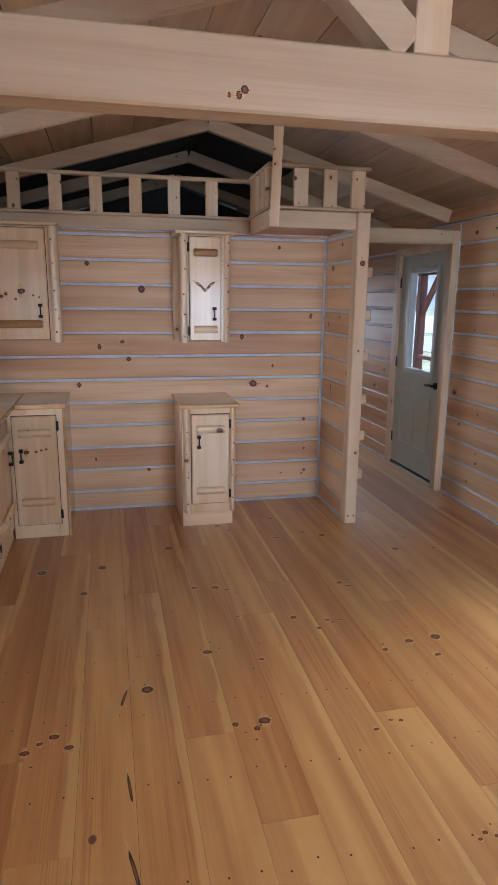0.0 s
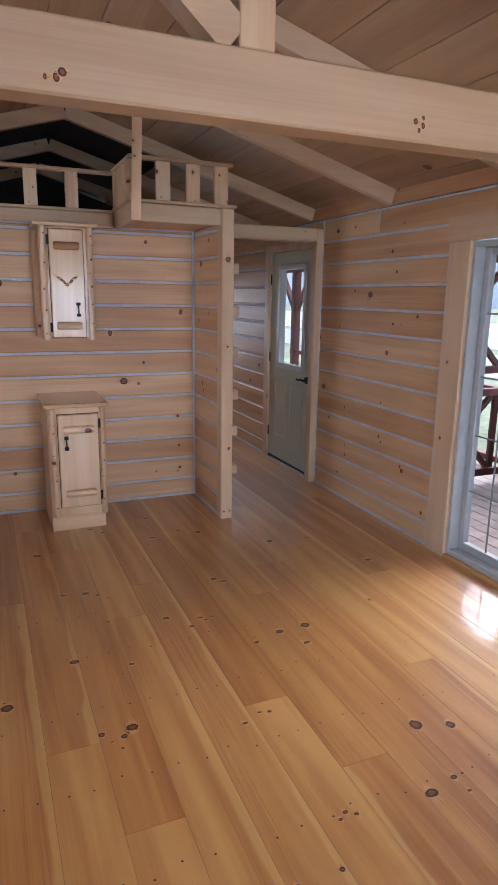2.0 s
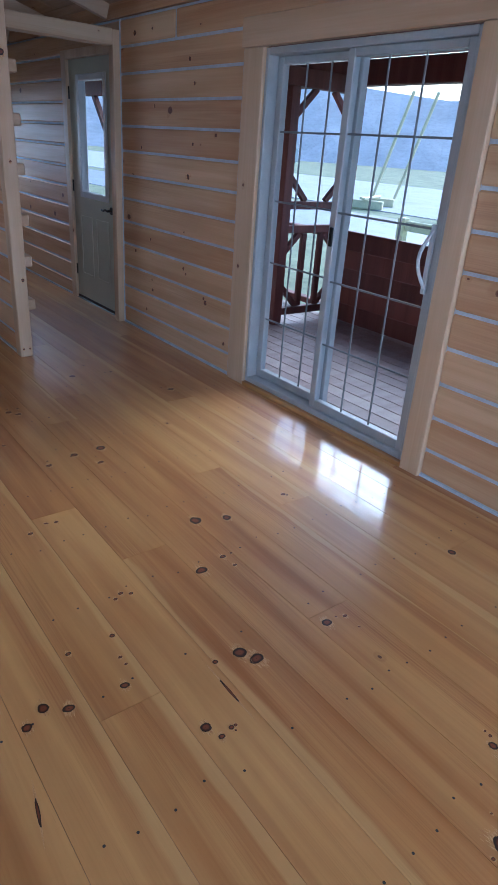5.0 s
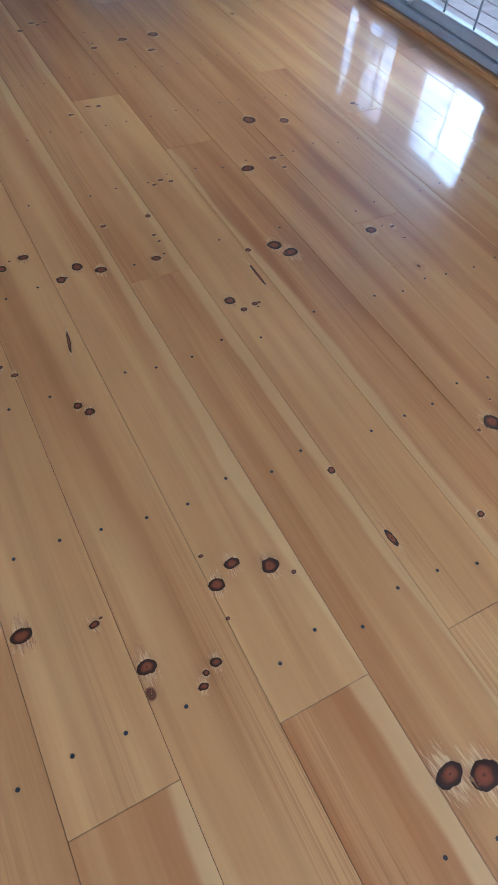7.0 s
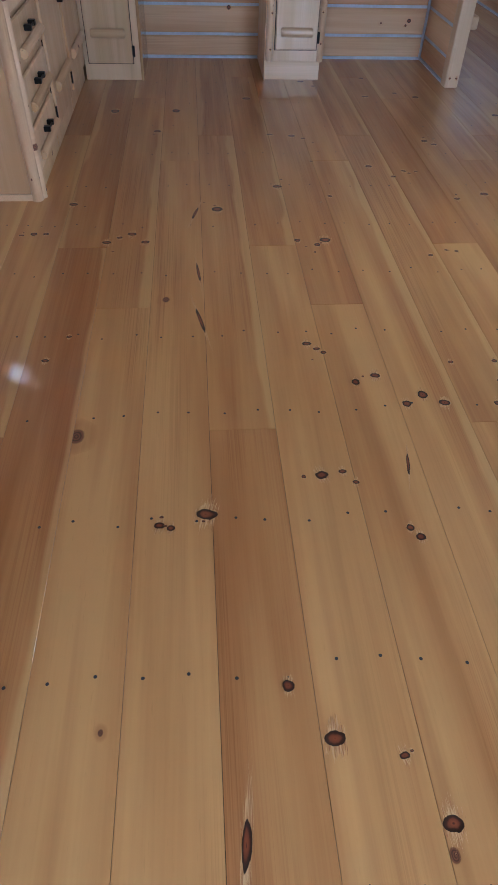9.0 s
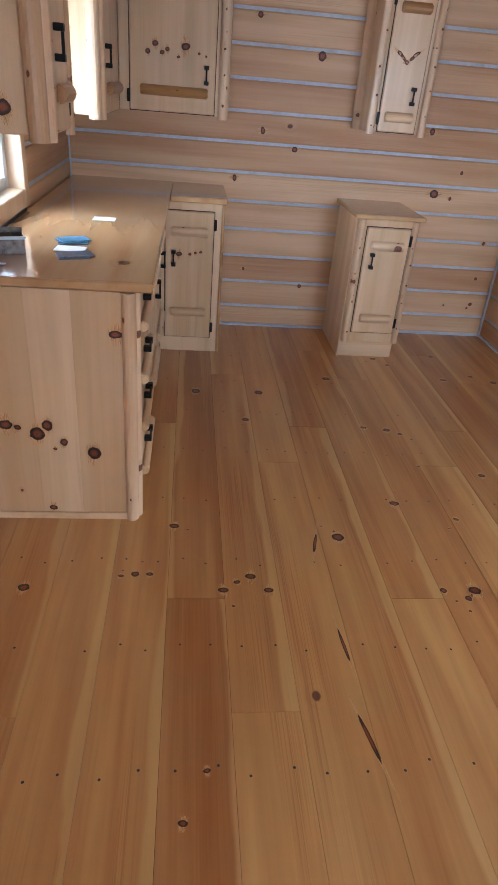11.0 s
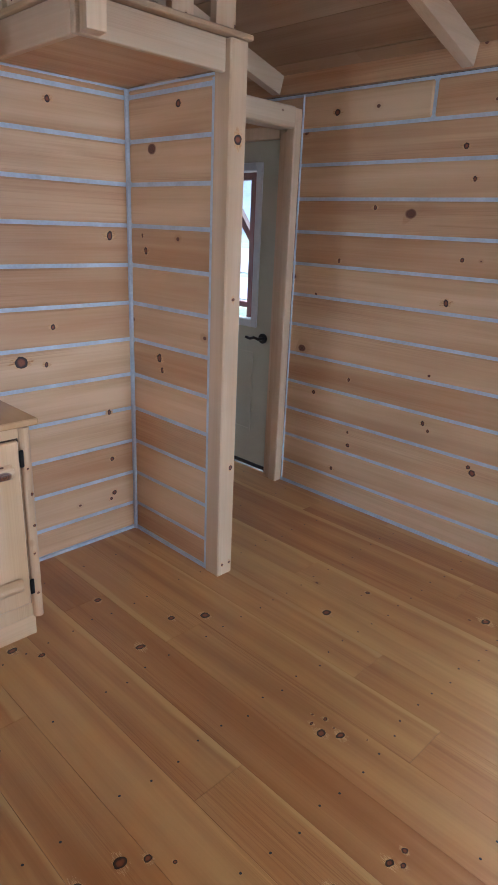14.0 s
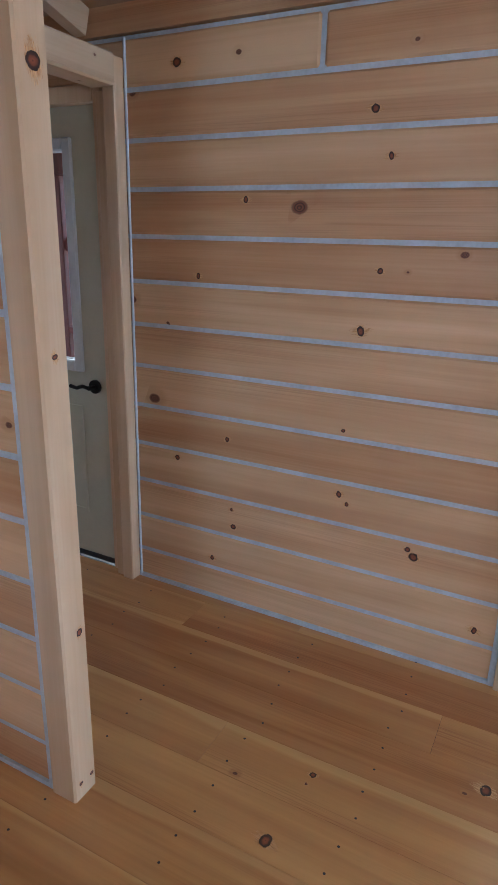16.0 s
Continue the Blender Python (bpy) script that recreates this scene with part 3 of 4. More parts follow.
slider()
tr = thing("trim_slider", pose(XR, 0, 0), "flat pine boards framing the patio door", "trim", kind="structure")
part("side_board", boxed(-0.026, 0.02, SLIDE[1] + 0.002, 3.525, 0.0, 1.995, 0.004), beam_z, tr)
part("side_board", boxed(-0.026, 0.02, 1.81, SLIDE[0] - 0.002, 0.0, 1.995, 0.004), beam_z, tr)
part("head_board", boxed(-0.026, 0.02, 1.80, 3.55, 1.998, 2.147, 0.004), beam_y, tr)
part("sill_board", boxed(-0.03, 0.02, SLIDE[0], SLIDE[1], 0.0, 0.028, 0.004), floor_wood, tr)


# ---- hall door ----
def hall_door():
    y0, y1, z0, z1 = DOOR
    d = thing("hall_door", pose(XR + 0.02, 0, 0), "sage green entry door with a tall window, closed", "door", kind="structure")
    bm = bmesh.new()
    w = (5.465, 6.03, 0.975, 1.945)
    for a, b, c, e in ((y0, w[0], 0.03, z1), (w[1], y1, 0.03, z1), (w[0], w[1], 0.03, w[2]), (w[0], w[1], w[3], z1)):
        box(bm, 0, 0.045, a, b, c, e)
    for a, b in ((5.48, 5.74), (5.82, 6.08)):
        for c0, c1, e0, e1 in ((a, a + 0.02, 0.25, 0.80), (b - 0.02, b, 0.25, 0.80), (a + 0.02, b - 0.02, 0.25, 0.27), (a + 0.02, b - 0.02, 0.78, 0.80)):
            box(bm, -0.005, 0.0, c0, c1, e0, e1)
    part("leaf", bm, sage, d)
    bm = bmesh.new()
    t = 0.04
    for a, b, c, e in ((w[0] - 0.01, w[0] + t, w[2] - 0.01, w[3] + 0.01), (w[1] - t, w[1] + 0.01, w[2] - 0.01, w[3] + 0.01), (w[0] + t, w[1] - t, w[2] - 0.01, w[2] + t), (w[0] + t, w[1] - t, w[3] - t, w[3] + 0.01)):
        box(bm, -0.014, 0.058, a, b, c, e, 0.006)
    lite = part("lite_frame", bm, vinyl, d, "white window surround")
    g = part("pane", boxed(0.02, 0.026, w[0] + t, w[1] - t, w[2] + t, w[3] - t), glass, lite)
    g.visible_shadow = False
    bm = bmesh.new()
    rod(bm, (-0.002, 5.39, 0.905), (-0.016, 5.39, 0.905), 0.032, 14)
    rod(bm, (-0.014, 5.39, 0.905), (-0.055, 5.39, 0.905), 0.011)
    pts = [(-0.052, 5.39, 0.905), (-0.056, 5.425, 0.912), (-0.056, 5.46, 0.900), (-0.054, 5.50, 0.905)]
    for p, q in zip(pts, pts[1:]):
        rod(bm, p, q, 0.009)
    part("lever_handle", bm, black_iron, d, "black lever handle")
    for z in (0.28, 1.05, 1.82):
        part("hinge", boxed(-0.012, 0.0, y1 - 0.004, y1 + 0.014, z - 0.05, z + 0.05), black_iron, d)
    part("sweep", boxed(-0.004, 0.045, y0, y1, 0.004, 0.028), rubber, d, "black door sweep")
    bm = boxed(-0.03, 0.10, y1 + 0.003, y1 + 0.10, 0.0, 2.14, 0.004)
    box(bm, -0.03, 0.10, y0 - 0.046, y0 - 0.003, 0.0, 2.14, 0.004)
    box(bm, -0.03, 0.10, y0 - 0.002, y1 + 0.002, z1 + 0.004, 2.14, 0.004)
    part("jamb", bm, beam_z, d, "pine door frame")


hall_door()


# ---- windows ----
def window(name, m, w, h, cols, rows, label):
    """Local x along the wall, y outwards, z up from the sill."""
    o = thing(name, m, label, "window", kind="structure")
    bm = bmesh.new()
    t = 0.05
    for a, b, c, e in ((0, t, 0, h), (w - t, w, 0, h), (t, w - t, 0, t), (t, w - t, h - t, h)):
        box(bm, a, b, 0.05, 0.11, c, e, 0.004)
    part("window_frame", bm, vinyl, o)
    g = part("pane", boxed(t, w - t, 0.076, 0.082, t, h - t), glass, o)
    g.visible_shadow = False
    for k in range(1, cols):
        part("muntin", boxed(w * k / cols - 0.009, w * k / cols + 0.009, 0.062, 0.072, t, h - t), vinyl, o)
    for k in range(1, rows):
        part("muntin", boxed(t, w - t, 0.063, 0.071, h * k / rows - 0.009, h * k / rows + 0.009), vinyl, o)
    for a, b, c, e in ((-0.07, -0.001, -0.08, h + 0.08), (w + 0.001, w + 0.07, -0.08, h + 0.08), (0, w, -0.08, -0.001), (0, w, h + 0.001, h + 0.08)):
        part("casing", boxed(a, b, -0.022, 0.12, c, e, 0.004), beam_z, o)
    return o


window("window_1", pose(XL, 3.37, 1.05, 0, 0, 90), 0.54, 0.74, 2, 3, "small white gridded window over the kitchen counter")
window("window_2", pose(XL, -1.63, 0.93, 0, 0, 90), 1.06, 0.94, 3, 3, "white gridded window in the log wall")
window("window_3", pose(2.74, YS, 0.83, 0, 0, 180), 1.52, 1.14, 4, 3, "wide white gridded window in the end wall")
window("window_4", pose(2.11, YF, 0.98), 0.72, 0.90, 2, 3, "unseen white gridded window added to light the hall")


# ---- cabinets ----
STILE_KNOTS = []


def strap(parent, x0, x1, z, material, y=0.0, r=0.028):
    bm = bmesh.new()
    prism(bm, half_round(r, 0.030), x1 - x0, Matrix.Translation((x0, y, z)))
    bmesh.ops.bevel(bm, geom=[e for e in bm.edges if len(e.link_faces) == 2 and e.calc_face_angle(0) > 1.2], offset=0.006, segments=2, affect="EDGES")
    part("log_strap", bm, material, parent, "half-log strap")


def pull(parent, x, z, y=0.0, turned=False, h=0.075):
    bm = bmesh.new()
    if turned:
        rod(bm, (x - h / 2, y - 0.024, z), (x + h / 2, y - 0.024, z), 0.005, 6)
        for s in (-1, 1):
            box(bm, x + s * h / 2 - 0.012, x + s * h / 2 + 0.012, y - 0.03, y, z - 0.011, z + 0.011, 0.002)
    else:
        rod(bm, (x, y - 0.024, z - h / 2), (x, y - 0.024, z + h / 2), 0.005, 6)
        for s in (-1, 1):
            box(bm, x - 0.013, x + 0.013, y - 0.03, y, z + s * h / 2 - 0.01, z + s * h / 2 + 0.01, 0.002)
    part("pull_handle", bm, black_iron, parent, "black iron pull")


def hinges(parent, x, zs, y=0.0):
    for z in zs:
        part("hinge", boxed(x - 0.009, x + 0.009, y - 0.008, y, z - 0.033, z + 0.033, 0.004), black_iron, parent, "black iron hinge")


def stile(parent, x, z0, z1, y=0.0, r=0.024):
    """A peeled half log up the front edge."""
    bm = bmesh.new()
    prism(bm, half_round(r, r * 1.1), z1 - z0, pose(x, y, z0, 0, -90, 0))
    part("log_stile", bm, pole_z, parent, "peeled half-log edge")
    z = z0 + random.uniform(0.03, 0.12)
    while z < z1 - 0.02:
        STILE_KNOTS.append((parent, x + random.uniform(-0.3, 0.3) * r, y - r * 1.1 - 0.0006, z))
        z += random.uniform(0.09, 0.2)


def door_leaf(parent, x0, x1, z0, z1, hinge_left, straps, pull_z, y=0.0):
    bm = boxed(x0, x1, y - 0.018, y - 0.001, z0, z1, 0.005)
    d = part("cabinet_door", bm, cab_z, parent)
    part("door_gap", boxed(x0 - 0.0045, x1 + 0.0045, y - 0.005, y - 0.0005, z0 - 0.0045, z1 + 0.0045), gap_shade, d, "dark backing plate coloured as the shade round the door")
    w = x1 - x0
    for z, material in straps:
        strap(d, x0 + 0.12 * w, x1 - 0.12 * w if w < 0.4 else x1 - 0.04, z, material, y - 0.019)
    hinges(d, x0 - 0.008 if hinge_left else x1 + 0.008, (z0 + 0.07, z1 - 0.07) if z1 - z0 > 0.3 else (0.5 * (z0 + z1),), y - 0.012)
    pull(d, (x1 - 0.05) if hinge_left else (x0 + 0.05), pull_z, y - 0.019)
    return d


# small wall cabinet
c = slim = thing("wall_cabinet", pose(0.655, 4.915, 0), "narrow pine wall cabinet with peeled log edges", "cabinet", "kitchen wall cabinets")
part("body", boxed(0.012, 0.345, 0.0, 0.286, 1.345, 2.095, 0.003), cab_z, c)
part("cornice", boxed(-0.04, 0.392, -0.045, 0.286, 2.097, 2.119, 0.004), cab_x, c)
stile(c, 0.022, 1.335, 2.096), stile(c, 0.334, 1.335, 2.096)
bm = bmesh.new()
prism(bm, half_round(0.022, 0.047), 0.74, pose(0.012, 0.262, 1.345, 0, -90, 0) @ Matrix.Rotation(radians(-90), 4, "X"))
part("log_stile", bm, pole_z, c, "peeled half-log edge")
door_leaf(c, 0.062, 0.288, 1.352, 2.078, True, [(1.97, amber_x), (1.433, cab_x)], 1.545)

# narrow base cabinet
c = thing("base_cabinet", pose(0.63, 4.645, 0), "narrow pine base cabinet with a square top", "cabinet", "kitchen base cabinets")
part("body", boxed(0.0, 0.376, 0.0, 0.552, 0.122, 0.894, 0.003), cab_z, c)
part("side_panel", boxed(-0.008, -0.0005, 0.03, 0.552, 0.0, 0.894), cab_z, c)
part("toe_kick", boxed(0.0, 0.366, 0.052, 0.54, 0.0, 0.121), cab_x, c)
part("top", boxed(-0.03, 0.402, -0.025, 0.556, 0.897, 0.922, 0.004), top_y, c, "amber varnished pine top")
stile(c, 0.022, 0.122, 0.893, 0, 0.02), stile(c, 0.354, 0.122, 0.893, 0, 0.02)
door_leaf(c, 0.055, 0.325, 0.19, 0.85, False, [(0.745, cab_x), (0.29, cab_x)], 0.655)

# corner base cabinet on the end wall
c = corner = thing("base_cabinet", pose(-0.552, 4.665, 0), "pine corner base cabinet with half-log straps", "cabinet", "kitchen base cabinets")
part("body", boxed(0.0, 0.36, 0.0, 0.53, 0.0, 0.918, 0.003), cab_z, c)
part("end_board", boxed(0.3605, 0.378, -0.012, 0.53, 0.0, 0.918, 0.004), top_y, c, "amber pine end board")
door_leaf(c, 0.03, 0.315, 0.10, 0.87, False, [(0.755, cab_x), (0.27, cab_x)], 0.60)

# drawer base along the window wall
def run_unit(y0, y1, drawers, label):
    c = thing("base_cabinet", pose(-0.565, y0, 0, 0, 0, 90), label, "cabinet", "kitchen base cabinets")
    w = y1 - y0
    part("body", boxed(0.0, w, 0.0, 0.575, 0.0, 0.918, 0.003), cab_z, c)
    if drawers:
        stile(c, 0.024, 0.0, 0.917)
        zs = (0.09, 0.29, 0.49, 0.69, 0.90)
        for a, b in zip(zs, zs[1:]):
            d = part("drawer", boxed(0.055, w - 0.02, -0.018, -0.001, a + 0.012, b - 0.012, 0.005), cab_z, c)
            pull(d, w / 2, (a + b) / 2 + 0.03, -0.019, True, 0.09)
            strap(d, 0.09, w - 0.06, (a + b) / 2 - 0.03, cab_x, -0.019, 0.022)
    else:
        door_leaf(c, 0.03, w - 0.03, 0.10, 0.87, True, [(0.755, cab_x), (0.27, cab_x)], 0.60)
    return c


u = run_unit(2.86, 3.46, True, "pine drawer base with log edges at the counter end")
# end panel of glued pine boards with half-log corners
for k, (a, b) in enumerate(((0.052, 0.25), (0.2505, 0.40), (0.4005, 0.575))):
    part("end_board", boxed(-0.014, -0.0005, a - 0.05, b - 0.05, 0.03, 0.917), cab_z, u)
part("end_skirting", boxed(-0.02, -0.0005, 0.0, 0.53, 0.0, 0.029), cab_x, u)
bm = bmesh.new()
prism(bm, half_round(0.028, 0.035), 0.917, pose(-0.001, 0.548, 0.0, 0, -90, 0) @ Matrix.Rotation(radians(-90), 4, "X"))
part("log_stile", bm, pole_z, u, "peeled half-log edge")
bm = bmesh.new()
prism(bm, half_round(0.026, 0.030), 0.917, pose(-0.001, 0.012, 0.0, 0, -90, 0) @ Matrix.Rotation(radians(-90), 4, "X"))
part("log_stile", bm, pole_z, u, "peeled half-log edge")
run_unit(3.465, 4.06, False, "pine base cabinet under the window counter")
run_unit(4.065, 4.66, False, "pine base cabinet beside the corner")

top = thing("countertop", pose(0, 0, 0), "L-shaped amber varnished pine countertop", "countertop")
part("slab", boxed(XL + 0.01, -0.495, 2.835, YN - 0.005, 0.921, 0.953, 0.005), top_y, top)
part("return_slab", boxed(-0.494, -0.165, 4.625, YN - 0.005, 0.921, 0.953, 0.005), top_y, top)

# wall cabinets by the window
def upper(x, y, turn, w, depth, label, near_end):
    c = thing("wall_cabinet", pose(x, y, 0, 0, 0, turn), label, "cabinet", "kitchen wall cabinets")
    part("body", boxed(0.0, w, 0.0, depth, 1.36, 2.115, 0.003), cab_z, c)
    part("cornice", boxed(-0.03, w + 0.03, -0.045, depth, 2.117, 2.139, 0.004), cab_x, c)
    return c


c = beside = upper(-0.80, 2.86, 90, 0.36, 0.345, "pine wall cabinet beside the kitchen window", True)
stile(c, 0.025, 1.345, 2.116), stile(c, 0.335, 1.345, 2.116)
bm = bmesh.new()
prism(bm, half_round(0.03, 0.034), 0.77, pose(-0.001, 0.02, 1.345, 0, -90, 0) @ Matrix.Rotation(radians(-90), 4, "X"))
part("log_stile", bm, pole_z, c, "peeled half-log edge")
bm = bmesh.new()
prism(bm, half_round(0.03, 0.034), 0.77, pose(-0.001, 0.32, 1.345, 0, -90, 0) @ Matrix.Rotation(radians(-90), 4, "X"))
part("log_stile", bm, pole_z, c, "peeled half-log edge")
door_leaf(c, 0.06, 0.30, 1.365, 2.10, False, [(1.99, amber_x), (1.47, amber_x)], 1.60)
c = upper(-0.80, 4.07, 90, 0.70, 0.345, "pine wall cabinet in the kitchen corner", True)
stile(c, 0.025, 1.345, 2.116)
bm = bmesh.new()
prism(bm, half_round(0.03, 0.034), 0.77, pose(-0.001, 0.02, 1.345, 0, -90, 0) @ Matrix.Rotation(radians(-90), 4, "X"))
part("log_stile", bm, pole_z, c, "peeled half-log edge")
door_leaf(c, 0.06, 0.66, 1.365, 2.10, False, [(1.99, amber_x), (1.47, amber_x)], 1.60)
c = wide = upper(-0.795, 4.895, 0, 0.59, 0.306, "wide pine wall cabinet with a dark log strap", False)
stile(c, 0.585, 1.345, 2.116, 0, 0.03)
bm = bmesh.new()
prism(bm, half_round(0.026, 0.03), 0.77, pose(0.591, 0.03, 1.345, 0, -90, 0) @ Matrix.Rotation(radians(90), 4, "X"))
part("log_stile", bm, pole_z, c, "peeled half-log edge")
door_leaf(c, 0.06, 0.535, 1.365, 2.10, True, [(1.99, cab_x), (1.47, amber_x)], 1.56)

# ---- small things on the counter ----
CT = 0.9535
b = thing("tin_box", pose(-1.03, 3.15, CT, 0, 0, 18), "small printed metal box with its lid open", "box")
bm = bmesh.new()
for a in ((-0.06, 0.06, -0.045, -0.043, 0, 0.06), (-0.06, 0.06, 0.043, 0.045, 0, 0.06), (-0.06, -0.058, -0.043, 0.043, 0, 0.06), (0.058, 0.06, -0.043, 0.043, 0, 0.06), (-0.058, 0.058, -0.043, 0.043, 0, 0.02)):
    box(bm, *a)
part("body", bm, tin, b)
part("rim", boxed(-0.064, 0.064, -0.049, -0.0455, 0.052, 0.062), vinyl, b)
part("lid", boxed(-0.06, 0.06, 0.046, 0.05, 0.03, 0.075), tin, b)
for x, y, a, mat, n in ((-0.83, 3.36, 20, card_blue, 4), (-0.82, 3.24, -8, paper, 1), (-0.79, 3.14, 25, card_dark, 3)):
    st = thing("card_stack", pose(x, y, CT, 0, 0, a), "small loose stack of printed cards" if n > 1 else "single pale leaflet on the counter", "cards")
    for k in range(n):
        bm = boxed(-0.055, 0.055, -0.04, 0.04, k * 0.003, k * 0.003 + 0.0025)
        bmesh.ops.transform(bm, matrix=pose(random.uniform(-0.01, 0.01), random.uniform(-0.01, 0.01), 0, 0, 0, random.uniform(-20, 20)), verts=bm.verts)
        part("card", bm, mat, st)
solid("leaflet", boxed(-0.82, -0.72, 3.80, 3.88, CT, CT + 0.001), paper, "small white paper lying on the counter", "paper")
k = thing("pocket_knife", pose(-1.08, 2.965, CT, 0, 0, 2), "dark slim knife lying on the counter", "knife")
part("handle", boxed(-0.09, 0.03, -0.009, 0.009, 0.0, 0.012, 0.004), black_iron, k)
part("blade", boxed(0.031, 0.09, -0.007, 0.007, 0.003, 0.006), vinyl, k)

# ---- porch ----
PZ, PX, PY = -0.07, 5.15, 4.76
porch = thing("porch", pose(0, 0, 0), "covered porch with red stained posts and plank deck", "porch")
for k in range(15):
    part("deck_board", boxed(3.12 + k * 0.138, 3.12 + k * 0.138 + 0.132, -1.5, 10.5, PZ - 0.03, PZ, 0.004), deck_wood, porch)
part("roof_sheet", boxed(3.35, 5.5, -2.4, 11.0, 2.32, 2.38), porch_wood, porch, "dark porch ceiling")
part("front_beam", boxed(PX - 0.06, PX + 0.06, -2.2, 10.8, 2.05, 2.25, 0.006), porch_wood, porch)
for y in (-1.2, 1.3, 3.05, PY, 7.6, 9.9):
    part("porch_post", boxed(PX - 0.06, PX + 0.06, y - 0.06, y + 0.06, PZ - 0.5, 2.05, 0.008), porch_wood, porch)
    for s in (-1, 1):
        if y in (7.6, 9.9):
            bm = bmesh.new()
            bar(bm, (PX, y + s * 0.05, 1.45), (PX, y + s * 0.55, 2.06), 0.07, 0.07)
            part("brace", bm, porch_wood, porch)
# boarded half wall along the front
for k in range(5):
    part("panel_board", boxed(PX - 0.03, PX + 0.01, -1.1, PY - 0.07, PZ + 0.006 + k * 0.175, PZ + 0.1805 + k * 0.175, 0.002), porch_wood, porch)
part("front_rail", boxed(PX - 0.05, PX + 0.05, PY + 0.07, 10.0, 0.72, 0.78, 0.006), porch_wood, porch)
part("front_rail", boxed(PX - 0.05, PX + 0.05, PY + 0.07, 10.0, 0.0, 0.06, 0.006), porch_wood, porch)
# open end frame with corner braces
part("end_beam", boxed(3.4, PX - 0.065, PY - 0.05, PY + 0.05, 1.98, 2.12, 0.006), porch_wood, porch)
part("end_post", boxed(4.33, 4.43, PY - 0.05, PY + 0.05, PZ, 1.98, 0.006), porch_wood, porch)
for z in (0.05, 0.82, 1.03):
    part("end_rail", boxed(4.435, PX - 0.065, PY - 0.03, PY + 0.03, z - 0.035, z + 0.035, 0.005), porch_wood, porch)
for x in (4.66, 4.88):
    part("spindle", boxed(x - 0.03, x + 0.03, PY - 0.02, PY + 0.02, 0.09, 0.78, 0.004), porch_wood, porch)
for x, sx in ((4.43, 1), (5.085, -1)):
    for z, sz, l in ((1.98, -1, 0.22), (1.07, 1, 0.2), (0.78, -1, 0.17), (0.09, 1, 0.2)):
        bm = bmesh.new()
        bar(bm, (x, PY, z + sz * l), (x + sx * l, PY, z), 0.045, 0.045)
        part("brace", bm, porch_wood, porch)

# ---- outdoors ----
solid("ground", boxed(-400, 400, -400, 400, -0.75, -0.6), grass, "flat thin winter grass around the cabin", "ground", "structure")
solid("road", boxed(14, 20, -300, 300, -0.6, -0.58), asphalt, "wide pale road past the cabin", "road", "structure")
solid("gravel_lot", boxed(22, 46, -200, 200, -0.6, -0.57), gravel, "pale gravel lot across the road", "gravel lot", "structure")
bm = bmesh.new()
prev = None
for k in range(97):
    a = 2 * math.pi * k / 96
    r = 170
    h = 20 + 7 * noise.noise(Vector((math.cos(a) * 3, math.sin(a) * 3, 0.3))) + 1.5 * noise.noise(Vector((math.cos(a) * 20, math.sin(a) * 20, 2)))
    lo = bm.verts.new((r * math.cos(a), r * math.sin(a), -0.7))
    hi = bm.verts.new((1.25 * r * math.cos(a), 1.25 * r * math.sin(a), h))
    if prev:
        bm.faces.new((prev[0], lo, hi, prev[1]))
    prev = (lo, hi)
solid("backdrop", bm, hazed_woods, "wooded ridge beyond the fields, coloured pale for haze", "hills", "structure")


def shed(x, y, w, d, h, material, label):
    s = thing("shed", pose(x, y, -0.58), label, "shed", "far sheds")
    part("wall", boxed(-w / 2, w / 2, -d / 2, d / 2, 0, h), material, s)
    bm = bmesh.new()
    prism(bm, [(-d / 2 - 0.2, h), (d / 2 + 0.2, h), (0, h + d * 0.3)], w + 0.4, Matrix.Translation((-w / 2 - 0.2, 0, 0)))
    part("roof", bm, asphalt, s)
    part("door", boxed(-w / 2 - 0.05, -w / 2 - 0.005, -0.5, 0.5, 0.02, 2.0), paper, s)


shed(92, 112, 5, 7, 2.6, vinyl, "pale far shed with a dark roof")
shed(105, 66, 4, 6, 2.5, gravel, "grey far shed with a gabled roof")
m = thing("pole_rack", pose(22.9, 20.7, -0.57, 0, 0, 30), "yellow slanted poles on a low rack across the road", "rack")
part("base", boxed(-1.6, 1.6, -0.08, 0.08, 0.36, 0.46, 0.02), yellow, m)
for y in (-0.9, 0.1):
    bm = bmesh.new()
    rod(bm, (0.6, y, 0.4), (-0.2, y - 1.3, 4.6), 0.07)
    part("pole", bm, yellow, m)
for x in (-1.2, 1.2):
    part("foot", boxed(x - 0.15, x + 0.15, -0.8, 0.8, 0, 0.35, 0.03), yellow, m)
b = thing("bollard", pose(11.2, 9.0, -0.6), "yellow guard rail post at the roadside", "bollard")
part("post", boxed(-0.09, 0.09, -0.09, 0.09, 0, 1.0, 0.02), yellow, b)
part("rail", boxed(-0.05, 0.05, -2.2, -0.095, 0.75, 0.95, 0.02), yellow, b)

# ---- floor: nail heads, marked knots, planks ----
PW, PX0 = 0.1965, 0.559
bm = bmesh.new()
for j in range(-6, 15):
    y = 0.16 + 0.405 * j
    for k in range(-9, 13):
        for off in (0.05, 0.145):
            if random.random() < 0.93 and XL < PX0 + k * PW + off < XR:
                bmesh.ops.create_circle(bm, cap_ends=True, radius=0.0042, segments=7, matrix=Matrix.Translation((PX0 + k * PW + off + random.uniform(-0.012, 0.012), y + random.uniform(-0.02, 0.02), 0.0012)))
nails = part("nail_heads", bm, nail_grey, FLOOR)
nails["kind"] = "stuff"


KNOT_COUNT = [0]
KNOT_MESH = {}


